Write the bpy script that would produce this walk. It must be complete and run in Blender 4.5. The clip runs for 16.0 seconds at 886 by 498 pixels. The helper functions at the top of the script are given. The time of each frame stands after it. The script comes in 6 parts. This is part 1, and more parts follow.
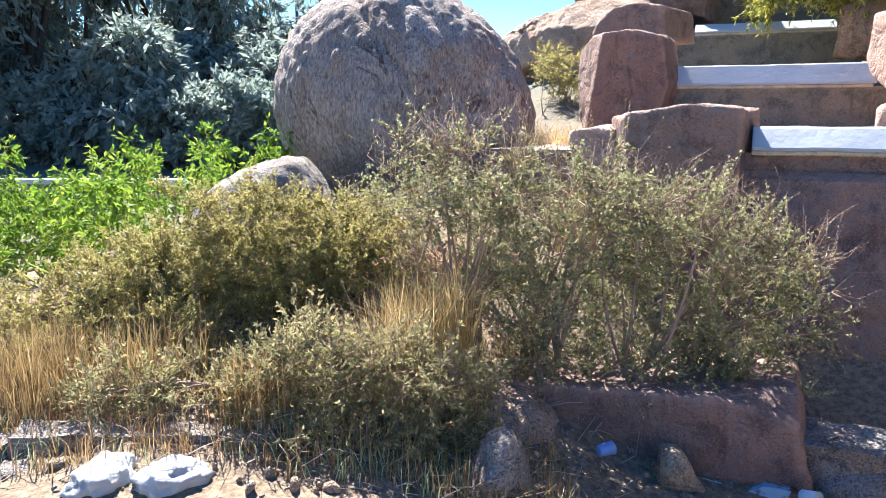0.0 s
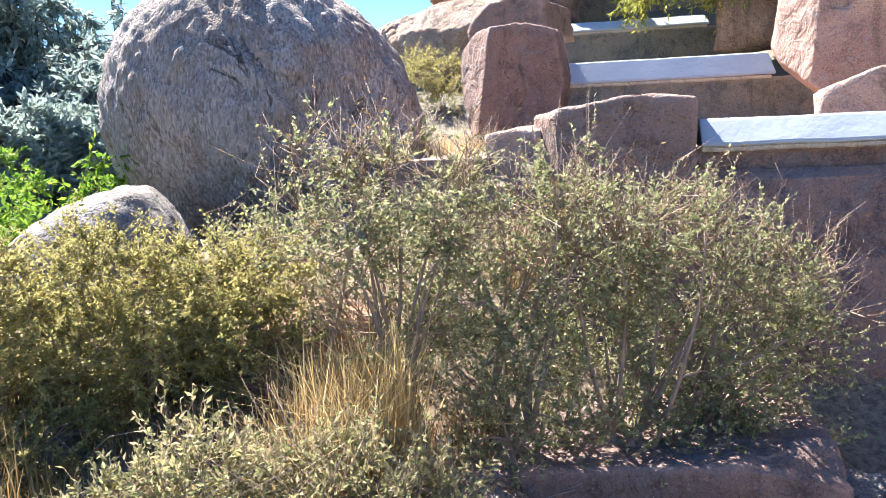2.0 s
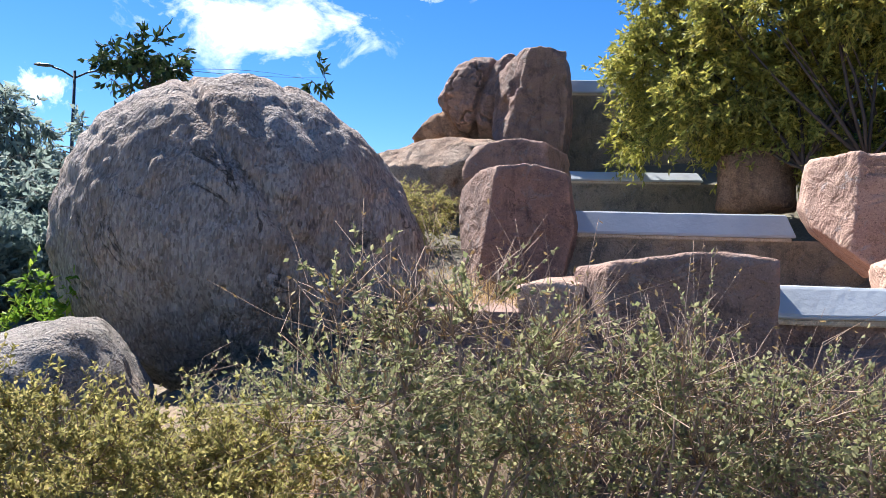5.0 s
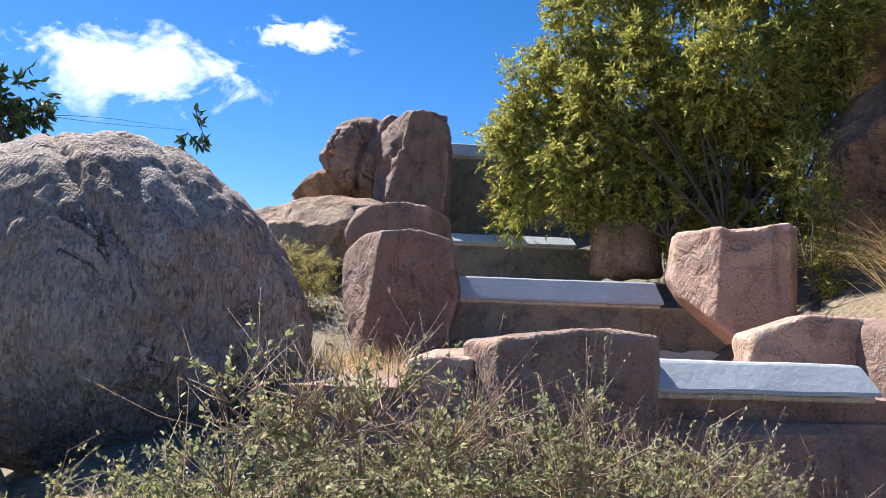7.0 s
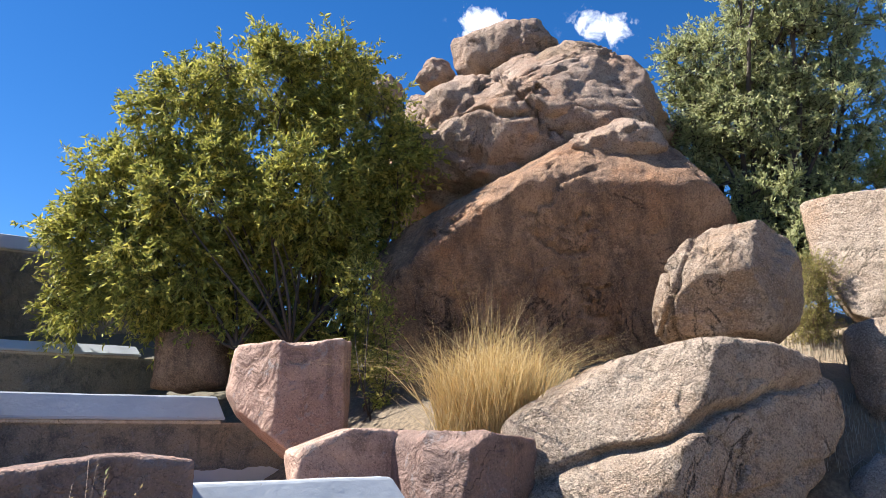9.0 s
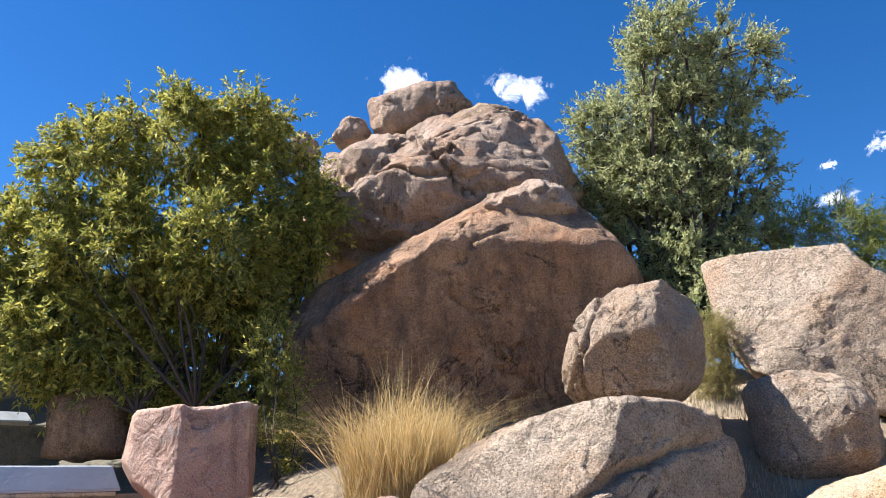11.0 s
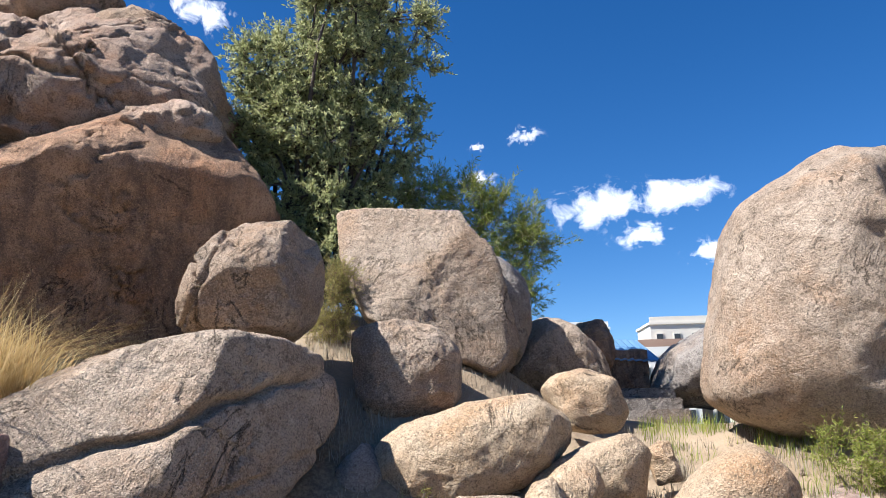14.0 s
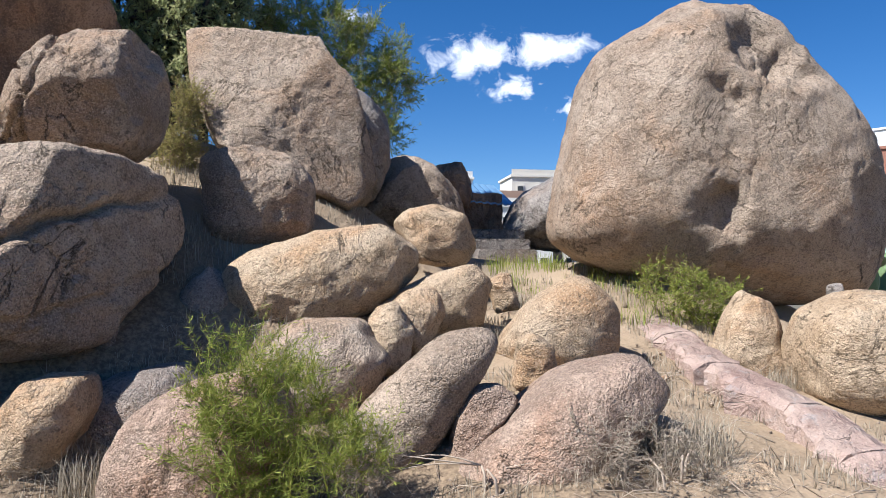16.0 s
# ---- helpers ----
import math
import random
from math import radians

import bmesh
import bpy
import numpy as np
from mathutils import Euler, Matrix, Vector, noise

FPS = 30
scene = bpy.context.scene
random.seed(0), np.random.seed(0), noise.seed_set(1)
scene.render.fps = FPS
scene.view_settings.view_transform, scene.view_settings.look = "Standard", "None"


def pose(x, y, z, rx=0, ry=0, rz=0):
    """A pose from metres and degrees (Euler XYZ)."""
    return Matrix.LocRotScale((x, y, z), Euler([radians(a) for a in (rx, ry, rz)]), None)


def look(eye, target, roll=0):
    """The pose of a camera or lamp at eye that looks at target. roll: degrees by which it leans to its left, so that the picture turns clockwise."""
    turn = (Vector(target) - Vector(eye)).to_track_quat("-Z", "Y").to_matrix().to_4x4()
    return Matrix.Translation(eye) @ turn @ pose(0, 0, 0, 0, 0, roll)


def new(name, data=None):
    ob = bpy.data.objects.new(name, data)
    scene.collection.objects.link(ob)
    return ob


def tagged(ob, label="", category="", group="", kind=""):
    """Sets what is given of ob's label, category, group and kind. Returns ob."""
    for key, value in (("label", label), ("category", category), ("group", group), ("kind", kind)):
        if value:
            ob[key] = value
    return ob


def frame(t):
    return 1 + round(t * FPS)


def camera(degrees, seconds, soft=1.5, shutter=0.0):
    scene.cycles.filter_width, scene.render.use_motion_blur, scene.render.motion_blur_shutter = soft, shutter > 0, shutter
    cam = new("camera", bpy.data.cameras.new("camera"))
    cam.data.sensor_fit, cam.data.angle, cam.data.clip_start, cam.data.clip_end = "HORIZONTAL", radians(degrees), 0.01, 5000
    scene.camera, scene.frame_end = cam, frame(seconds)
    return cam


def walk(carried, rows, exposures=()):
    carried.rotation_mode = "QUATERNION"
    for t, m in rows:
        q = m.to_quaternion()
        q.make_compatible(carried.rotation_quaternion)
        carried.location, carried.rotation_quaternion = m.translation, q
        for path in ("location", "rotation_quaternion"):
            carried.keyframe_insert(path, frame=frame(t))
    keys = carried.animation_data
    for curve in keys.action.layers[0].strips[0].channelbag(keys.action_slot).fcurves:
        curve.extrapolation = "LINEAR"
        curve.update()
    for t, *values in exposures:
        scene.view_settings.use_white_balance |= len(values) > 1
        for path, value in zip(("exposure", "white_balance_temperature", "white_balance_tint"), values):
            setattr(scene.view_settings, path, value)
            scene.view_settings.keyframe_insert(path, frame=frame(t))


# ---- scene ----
cam = camera(60.4, 16.0, soft=0.5)
METRES, EYE, TILT, LEAN, TURN = 3.2, 1.5, -10.0, 0.0, 0.0
ROWS = [
    (0.0, 0.0, 0.0, 0.0, 0.0, 0.0, -0.0),
    (0.5, -0.0335, 0.0863, 0.0145, -5.6, -0.29, 2.28),
    (1.0, -0.0887, 0.1677, 0.0291, -11.49, -1.15, 2.75),
    (1.5, -0.091, 0.2568, 0.0299, -11.19, -0.28, 4.04),
    (2.0, -0.0914, 0.3625, 0.0407, -11.34, 0.9, 4.57),
    (2.5, -0.1395, 0.4433, 0.0608, -17.1, 3.61, 5.6),
    (3.0, -0.1507, 0.5055, 0.0716, -19.59, 6.16, 4.49),
    (3.5, -0.1153, 0.5487, 0.0829, -17.0, 12.46, 1.86),
    (4.0, -0.1287, 0.5902, 0.0875, -15.64, 11.64, 1.21),
    (6.5, -0.1882, 0.65, 0.1291, -20.47, 10.74, 1.11),
    (7.0, -0.1839, 0.6515, 0.1394, -25.39, 14.57, 2.43),
    (7.5, -0.1701, 0.6488, 0.1432, -31.03, 16.32, 4.05),
    (8.0, -0.1435, 0.6439, 0.1484, -40.53, 17.26, 6.93),
    (8.5, -0.1231, 0.638, 0.1508, -49.3, 18.69, 8.46),
    (9.0, -0.1077, 0.6349, 0.1531, -55.01, 19.71, 8.63),
    (11.5, -0.0839, 0.6091, 0.1594, -63.32, 23.28, 11.69),
    (12.0, -0.0715, 0.5998, 0.1551, -69.07, 21.81, 12.15),
    (12.5, -0.0614, 0.5921, 0.152, -74.91, 20.14, 11.31),
    (13.0, -0.0547, 0.582, 0.1469, -80.63, 18.14, 11.56),
    (13.5, -0.0519, 0.5699, 0.1433, -84.52, 16.46, 11.97),
    (14.0, -0.0461, 0.5641, 0.1357, -87.58, 13.6, 11.23),
    (14.5, -0.0403, 0.5603, 0.1238, -90.31, 9.5, 10.76),
    (15.0, -0.0384, 0.5545, 0.1154, -92.4, 6.39, 10.61),
    (15.5, -0.04, 0.5494, 0.1069, -94.18, 3.71, 9.91),
    (16.0, -0.0388, 0.5398, 0.0966, -97.91, 0.2, 9.7),
]
EXPOSURES = [(0.0, 2.25, 6250, 11), (1.5, 2.45, 6250, 11), (2.2, 2.45, 6250, 11), (3.0, 1.9, 6200, 11), (4.0, 1.6, 6200, 11), (8.0, 1.4, 6350, 11), (11.5, 1.5, 6250, 11), (14.5, 1.1, 6100, 11), (16.0, 0.92, 6000, 11)]
walk(cam, [(t, pose(0, 0, EYE, TILT, LEAN, TURN) @ pose(METRES * x, METRES * y, METRES * z, 90 + pitch, roll, yaw)) for t, x, y, z, yaw, pitch, roll in ROWS],
     exposures=EXPOSURES)

# ---- sky and sun ----
SUN_YAW, SUN_HEIGHT = 23.0, 51.0   # degrees left of the +y axis, degrees above the horizon
world = bpy.data.worlds.new("sky")
scene.world = world
world.use_nodes = True
wn, wl = world.node_tree.nodes, world.node_tree.links
sky = wn.new("ShaderNodeTexSky")
sky.sky_type, sky.sun_disc = "NISHITA", False
sky.sun_elevation, sky.sun_rotation = radians(SUN_HEIGHT), radians(-SUN_YAW)
sky.altitude, sky.air_density, sky.dust_density, sky.ozone_density = 1800, 1.0, 0.3, 3.0
wn["Background"].inputs["Strength"].default_value = 0.064
depth = wn.new("ShaderNodeHueSaturation")
depth.inputs["Saturation"].default_value = 1.32
depth.inputs["Hue"].default_value = 0.505
wl.new(sky.outputs[0], depth.inputs["Color"])
wl.new(depth.outputs[0], wn["Background"].inputs["Color"])
sun_dir = Vector((-math.sin(radians(SUN_YAW)) * math.cos(radians(SUN_HEIGHT)),
                  math.cos(radians(SUN_YAW)) * math.cos(radians(SUN_HEIGHT)), math.sin(radians(SUN_HEIGHT))))
sun = new("sun", bpy.data.lights.new("sun", "SUN"))
sun.data.energy, sun.data.angle, sun.data.color = 5.0, radians(0.5), (1.0, 0.95, 0.87)
sun.matrix_world = look(sun_dir * 100, (0, 0, 0))

# ---- materials ----
class Nodes:
    """A short hand for building a node material."""
    def __init__(self, name):
        self.mat = bpy.data.materials.new(name)
        self.mat.use_nodes = True
        self.n, self.l = self.mat.node_tree.nodes, self.mat.node_tree.links
        self.bsdf = self.n["Principled BSDF"]
        self.coord = self.n.new("ShaderNodeTexCoord").outputs["Object"]

    def put(self, value, socket):
        if isinstance(value, bpy.types.NodeSocket):
            self.l.new(value, socket)
        else:
            socket.default_value = value

    def world_place(self):
        return self.n.new("ShaderNodeNewGeometry").outputs["Position"]

    def stretch(self, vector, scale):
        m = self.n.new("ShaderNodeMapping")
        self.l.new(vector, m.inputs["Vector"])
        m.inputs["Scale"].default_value = scale
        return m.outputs[0]

    def noise(self, scale, detail=4.0, rough=0.55, vector=None, distortion=0.0):
        t = self.n.new("ShaderNodeTexNoise")
        self.l.new(vector or self.coord, t.inputs["Vector"])
        t.inputs["Scale"].default_value, t.inputs["Detail"].default_value = scale, detail
        t.inputs["Roughness"].default_value, t.inputs["Distortion"].default_value = rough, distortion
        return t.outputs["Fac"]

    def cells(self, scale, feature="F1", vector=None, out="Distance"):
        t = self.n.new("ShaderNodeTexVoronoi")
        t.feature = feature
        self.l.new(vector or self.coord, t.inputs["Vector"])
        t.inputs["Scale"].default_value = scale
        return t.outputs[out]

    def ramp(self, fac, *stops):
        r = self.n.new("ShaderNodeValToRGB")
        self.l.new(fac, r.inputs[0])
        e = r.color_ramp.elements
        while len(e) < len(stops):
            e.new(0.5)
        for el, (at, col) in zip(e, stops):
            el.position = at
            el.color = (col, col, col, 1) if isinstance(col, (int, float)) else (*col, 1)
        return r.outputs[0]

    def mix(self, fac, a, b, kind="MIX"):
        m = self.n.new("ShaderNodeMix")
        m.data_type, m.blend_type = "RGBA", kind
        self.put(fac, m.inputs[0])
        for value, socket in ((a, m.inputs[6]), (b, m.inputs[7])):
            self.put((*value, 1) if isinstance(value, tuple) else value, socket)
        return m.outputs[2]

    def math(self, op, a, b=0.0):
        m = self.n.new("ShaderNodeMath")
        m.operation = op
        self.put(a, m.inputs[0]), self.put(b, m.inputs[1])
        return m.outputs[0]

    def per_object(self):
        return self.n.new("ShaderNodeObjectInfo").outputs["Random"]

    def per_island(self):
        return self.n.new("ShaderNodeNewGeometry").outputs["Random Per Island"]

    def done(self, colour, rough=0.8, height=None, depth=0.01, strength=1.0, metal=0.0, spec=0.35, through_light=0.0):
        if isinstance(colour, tuple):
            colour = (*colour, 1)
        self.put(colour, self.bsdf.inputs["Base Color"])
        self.put(rough, self.bsdf.inputs["Roughness"])
        self.bsdf.inputs["Metallic"].default_value = metal
        self.bsdf.inputs["Specular IOR Level"].default_value = spec
        if height is not None:
            b = self.n.new("ShaderNodeBump")
            b.inputs["Strength"].default_value, b.inputs["Distance"].default_value = strength, depth
            self.l.new(height, b.inputs["Height"])
            self.l.new(b.outputs[0], self.bsdf.inputs["Normal"])
        if through_light:
            t = self.n.new("ShaderNodeBsdfTranslucent")
            self.put(colour, t.inputs["Color"])
            m = self.n.new("ShaderNodeMixShader")
            m.inputs[0].default_value = through_light
            self.l.new(self.bsdf.outputs[0], m.inputs[1])
            self.l.new(t.outputs[0], m.inputs[2])
            self.l.new(m.outputs[0], self.n["Material Output"].inputs["Surface"])
        return self.mat


def granite(name, pale, mid, dark, stain=0.5, stain_col=(0.09, 0.065, 0.05), streaks=0.0, grain=1.0, flow=1.0, lichen_amount=0.6):
    """Coarse weathered granite: crystals, grit, blotches, rusty and dark patches, and run-off streaks. Heights are in metres."""
    k = Nodes(name)
    p = k.world_place()
    g = k.stretch(p, (1.0, 1.0, flow))
    blotch = k.noise(2.3, 6, 0.65, p, 0.6)
    patch = k.noise(0.9, 7, 0.66, p, 0.9)
    rust = k.noise(1.4, 5, 0.6, k.stretch(p, (1.3, 0.8, 1.0)), 0.5)
    col = k.mix(k.ramp(blotch, (0.38, 0.0), (0.60, 1.0)), mid, pale)
    col = k.mix(k.ramp(rust, (0.48, 0.0), (0.68, 0.6)), col, (mid[0] * 1.08, mid[1] * 0.80, mid[2] * 0.56))
    col = k.mix(k.math("MULTIPLY", k.ramp(patch, (0.5, 0.0), (0.62, 1.0)), stain), col, stain_col)
    if streaks:
        run = k.noise(3.2, 5, 0.65, k.stretch(p, (1.0, 1.0, 0.09)))
        col = k.mix(k.math("MULTIPLY", k.ramp(run, (0.44, 0.0), (0.58, 1.0)), streaks), col, stain_col)
        wash = k.noise(5.5, 4, 0.6, k.stretch(p, (1.0, 1.0, 0.06)))
        col = k.mix(k.math("MULTIPLY", k.ramp(wash, (0.56, 0.0), (0.66, 1.0)), streaks * 0.5), col, tuple(min(1, c * 1.15) for c in pale))
    lichen = k.noise(9, 7, 0.72, p, 0.3)
    col = k.mix(k.ramp(lichen, (0.55, 0.0), (0.60, lichen_amount)), col, tuple(c * 0.5 for c in mid))
    pale_spots = k.noise(6.3, 6, 0.7, k.stretch(p, (1.1, 0.9, 1.2)), 0.4)
    col = k.mix(k.ramp(pale_spots, (0.60, 0.0), (0.66, 0.55)), col, tuple(min(0.9, c * 1.22) for c in pale))
    fissure = k.ramp(k.math("ABSOLUTE", k.math("SUBTRACT", k.noise(0.9, 9, 0.62, p, 1.2), 0.5)), (0.0, 0.9), (0.006, 0.0))
    fissure = k.math("MULTIPLY", fissure, k.ramp(k.noise(1.7, 3, 0.5, p), (0.48, 0.0), (0.58, 1.0)))
    col = k.mix(fissure, col, tuple(c * 0.5 for c in dark))
    crystal = k.cells(125 / grain, "F1", g, "Color")
    tone = k.ramp(crystal, (0.12, 0.0), (0.9, 1.0))
    col = k.mix(k.ramp(tone, (0.0, 0.55), (0.42, 0.0)), col, dark)
    col = k.mix(k.ramp(tone, (0.60, 0.0), (1.0, 0.45)), col, tuple(min(0.92, c * 1.3) for c in pale))
    pits = k.noise(44 / grain, 4, 0.66, g)
    hole = k.ramp(pits, (0.34, 1.0), (0.43, 0.0))
    col = k.mix(k.math("MULTIPLY", hole, 0.75), col, dark)
    grit = k.cells(105 / grain, "F1", g)
    h = k.math("MULTIPLY", grit, -0.008 * grain)
    h = k.math("ADD", h, k.math("MULTIPLY", pits, 0.020 * grain))
    h = k.math("ADD", h, k.math("MULTIPLY", k.noise(10, 5, 0.6, g, 0.4), 0.045))
    h = k.math("ADD", h, k.math("MULTIPLY", k.noise(3.4, 4, 0.6, p, 0.7), 0.07))
    h = k.math("SUBTRACT", h, k.math("MULTIPLY", fissure, 0.03))
    return k.done(col, 0.92, h, 1.0, 1.0, spec=0.2)


def moulded(name, base, warm, dark, edge=0.5):
    """Cement moulded and tinted to look like rock, with trowel marks, cracks, worn pale edges and stains."""
    k = Nodes(name)
    p = k.world_place()
    tone = k.noise(1.7, 5, 0.6, p, 0.7)
    col = k.mix(k.ramp(tone, (0.38, 0.0), (0.62, 1.0)), base, warm)
    col = k.mix(k.math("MULTIPLY", k.ramp(k.noise(4.5, 6, 0.65, p, 0.5), (0.50, 0.0), (0.62, 1.0)), 0.75), col, dark)
    run = k.noise(6, 5, 0.65, k.stretch(p, (1.0, 1.0, 0.14)))
    col = k.mix(k.ramp(run, (0.56, 0.0), (0.66, 0.5)), col, tuple(c * 0.7 for c in dark))
    grey = (sum(warm) / 3 * 1.05,) * 3
    col = k.mix(k.ramp(k.noise(7, 7, 0.7, p, 0.6), (0.56, 0.0), (0.63, 0.5)), col, grey)
    col = k.mix(k.ramp(k.noise(85, 3, 0.7, p), (0.50, 0.0), (0.70, 0.5)), col, tuple(min(1, c * 1.6) for c in warm))
    col = k.mix(k.ramp(k.noise(70, 3, 0.7, p), (0.34, 0.6), (0.44, 0.0)), col, tuple(c * 0.6 for c in dark))
    rim = k.math("ADD", k.n.new("ShaderNodeNewGeometry").outputs["Pointiness"], k.math("MULTIPLY", k.math("SUBTRACT", k.noise(9, 5, 0.7, p), 0.5), 0.05))
    col = k.mix(k.ramp(rim, (0.52, 0.0), (0.58, edge)), col, tuple(min(0.8, c * 1.9) for c in warm))
    warp = k.n.new("ShaderNodeVectorMath")
    warp.operation = "ADD"
    wob = k.n.new("ShaderNodeTexNoise")
    k.l.new(p, wob.inputs["Vector"])
    wob.inputs["Scale"].default_value, wob.inputs["Detail"].default_value = 2.4, 8
    k.l.new(p, warp.inputs[0]), k.l.new(wob.outputs["Color"], warp.inputs[1])
    crack = k.cells(1.3, "DISTANCE_TO_EDGE", warp.outputs[0])
    line = k.ramp(crack, (0.0, 0.8), (0.006, 0.0))
    gate = k.ramp(k.noise(1.3, 3, 0.5, p), (0.52, 0.0), (0.60, 1.0))
    line = k.math("MULTIPLY", line, gate)
    halo = k.math("MULTIPLY", k.ramp(crack, (0.0, 0.3), (0.04, 0.0)), gate)
    col = k.mix(halo, col, tuple(min(1, c * 1.7) for c in warm))
    col = k.mix(k.math("MULTIPLY", line, 0.9), col, tuple(c * 0.3 for c in dark))
    h = k.math("ADD", k.math("MULTIPLY", k.noise(6, 5, 0.6, p, 0.8), 0.07), k.math("MULTIPLY", k.noise(34, 4, 0.7, p), 0.012))
    h = k.math("ADD", h, k.math("MULTIPLY", k.noise(90, 2, 0.6, p), 0.004))
    h = k.math("SUBTRACT", h, k.math("MULTIPLY", line, 0.012))
    return k.done(col, 0.85, h, 1.0, 1.0, spec=0.3)


def leaf_material(name, a, b, c, light=0.35, rough=0.6):
    k = Nodes(name)
    col = k.ramp(k.per_island(), (0.0, a), (0.5, b), (1.0, c))
    col = k.mix(k.ramp(k.noise(1.6, 3, 0.5, k.world_place()), (0.35, 0.0), (0.7, 0.6)), col, b)
    return k.done(col, rough, through_light=light, spec=0.22)


def twig_material(name, a, b):
    k = Nodes(name)
    col = k.mix(k.noise(30, 4, 0.6, k.stretch(k.world_place(), (1, 1, 0.3))), a, b)
    return k.done(col, 0.85, k.noise(60, 3), 0.004, 0.6)


TAN = granite("granite_tan", (0.45, 0.36, 0.28), (0.35, 0.265, 0.195), (0.10, 0.08, 0.064), 0.5, (0.19, 0.145, 0.11), 0.25)
GOLD = granite("granite_golden", (0.50, 0.39, 0.275), (0.42, 0.30, 0.19), (0.14, 0.105, 0.075), 0.1)
GREY = granite("granite_grey", (0.33, 0.295, 0.265), (0.25, 0.215, 0.19), (0.09, 0.08, 0.073), 0.3, (0.12, 0.10, 0.09))
BROWN = granite("granite_brown", (0.46, 0.29, 0.185), (0.35, 0.205, 0.125), (0.11, 0.07, 0.05), 0.5, (0.12, 0.085, 0.068), 0.7)
ROSE = granite("granite_rose", (0.47, 0.355, 0.275), (0.37, 0.255, 0.19), (0.11, 0.08, 0.062), 0.4, (0.13, 0.10, 0.085), 0.2)
BALL = granite("granite_ball", (0.40, 0.345, 0.315), (0.30, 0.25, 0.225), (0.11, 0.09, 0.08), 0.35, (0.19, 0.145, 0.12), 0.45, 1.6, 0.35, 0.4)
MOULD = moulded("moulded_stone", (0.19, 0.128, 0.108), (0.27, 0.172, 0.135), (0.10, 0.07, 0.06))
MOULD_LIGHT = moulded("moulded_stone_light", (0.33, 0.21, 0.165), (0.42, 0.285, 0.22), (0.18, 0.115, 0.09))
RISER = moulded("riser_stone", (0.155, 0.15, 0.135), (0.25, 0.215, 0.165), (0.075, 0.077, 0.074))
PINK = moulded("pink_cement", (0.27, 0.185, 0.155), (0.33, 0.25, 0.21), (0.21, 0.13, 0.11), 0.2)


def white_paint():
    k = Nodes("white_paint")
    p = k.world_place()
    col = k.mix(k.ramp(k.noise(3, 6, 0.65, p), (0.4, 0.0), (0.7, 0.5)), (0.42, 0.455, 0.49), (0.33, 0.365, 0.40))
    col = k.mix(k.ramp(k.noise(14, 6, 0.75, p), (0.66, 0.0), (0.72, 0.9)), col, (0.33, 0.31, 0.28))
    return k.done(col, 0.6, k.noise(18, 5, 0.6, p), 0.008, 0.5)


def blue_paint():
    k = Nodes("blue_paint")
    p = k.world_place()
    worn = k.ramp(k.noise(9, 6, 0.7, p), (0.5, 0.0), (0.56, 1.0))
    col = k.mix(worn, (0.36, 0.50, 0.60), (0.20, 0.155, 0.13))
    return k.done(col, 0.7, k.noise(18, 5, 0.6, p), 0.01, 0.5)


def soil():
    k = Nodes("sandy_soil")
    p = k.world_place()
    col = k.mix(k.ramp(k.noise(1.1, 6, 0.6, p), (0.35, 0.0), (0.65, 1.0)), (0.25, 0.185, 0.12), (0.39, 0.295, 0.20))
    col = k.mix(k.ramp(k.noise(40, 4, 0.7, p), (0.5, 0.0), (0.7, 0.5)), col, (0.17, 0.12, 0.08))
    peb = k.cells(28, "F1", p)
    col = k.mix(k.ramp(peb, (0.12, 0.5), (0.25, 0.0)), col, (0.40, 0.32, 0.24))
    sep = k.n.new("ShaderNodeSeparateXYZ")
    k.l.new(p, sep.inputs[0])
    edge = k.math("SUBTRACT", k.math("ADD", sep.outputs["X"], k.math("MULTIPLY", k.noise(0.9, 5, 0.6, p), 2.2)), k.math("MULTIPLY", sep.outputs["Y"], 0.9))
    bank = k.ramp(k.math("DIVIDE", edge, 10.0), (0.36, 1.0), (0.50, 0.0))
    litter = k.mix(k.ramp(k.noise(26, 6, 0.75, p), (0.42, 0.0), (0.6, 1.0)), (0.10, 0.07, 0.048), (0.27, 0.20, 0.13))
    col = k.mix(k.math("MULTIPLY", bank, 0.85), col, litter)
    dist = k.n.new("ShaderNodeVectorMath")
    dist.operation = "LENGTH"
    k.l.new(p, dist.inputs[0])
    away = k.ramp(k.math("DIVIDE", dist.outputs["Value"], 40.0), (0.17, 0.0), (0.3, 1.0))
    col = k.mix(k.math("MULTIPLY", away, 0.9), col, k.mix(k.noise(0.25, 5, 0.6, p), (0.07, 0.075, 0.05), (0.16, 0.15, 0.12)))
    h = k.math("SUBTRACT", k.noise(12, 7, 0.7, p), k.math("MULTIPLY", peb, 0.5))
    return k.done(col, 0.95, h, 0.02, 0.7)


WHITE, BLUE, SOIL = white_paint(), blue_paint(), soil()

# ---- building tools ----
def link(name, verts, faces, material, parent=None, label="", smooth=True):
    """One mesh object from arrays, under a parent or at top level."""
    me = bpy.data.meshes.new(name)
    me.from_pydata([tuple(v) for v in verts], [], [tuple(f) for f in faces])
    me.materials.append(material)
    if smooth:
        me.polygons.foreach_set("use_smooth", [True] * len(me.polygons))
    me.update()
    ob = new(name, me)
    if parent is not None:
        ob.parent = parent
        ob.matrix_parent_inverse = parent.matrix_basis.inverted()
    if label:
        tagged(ob, label)
    return ob


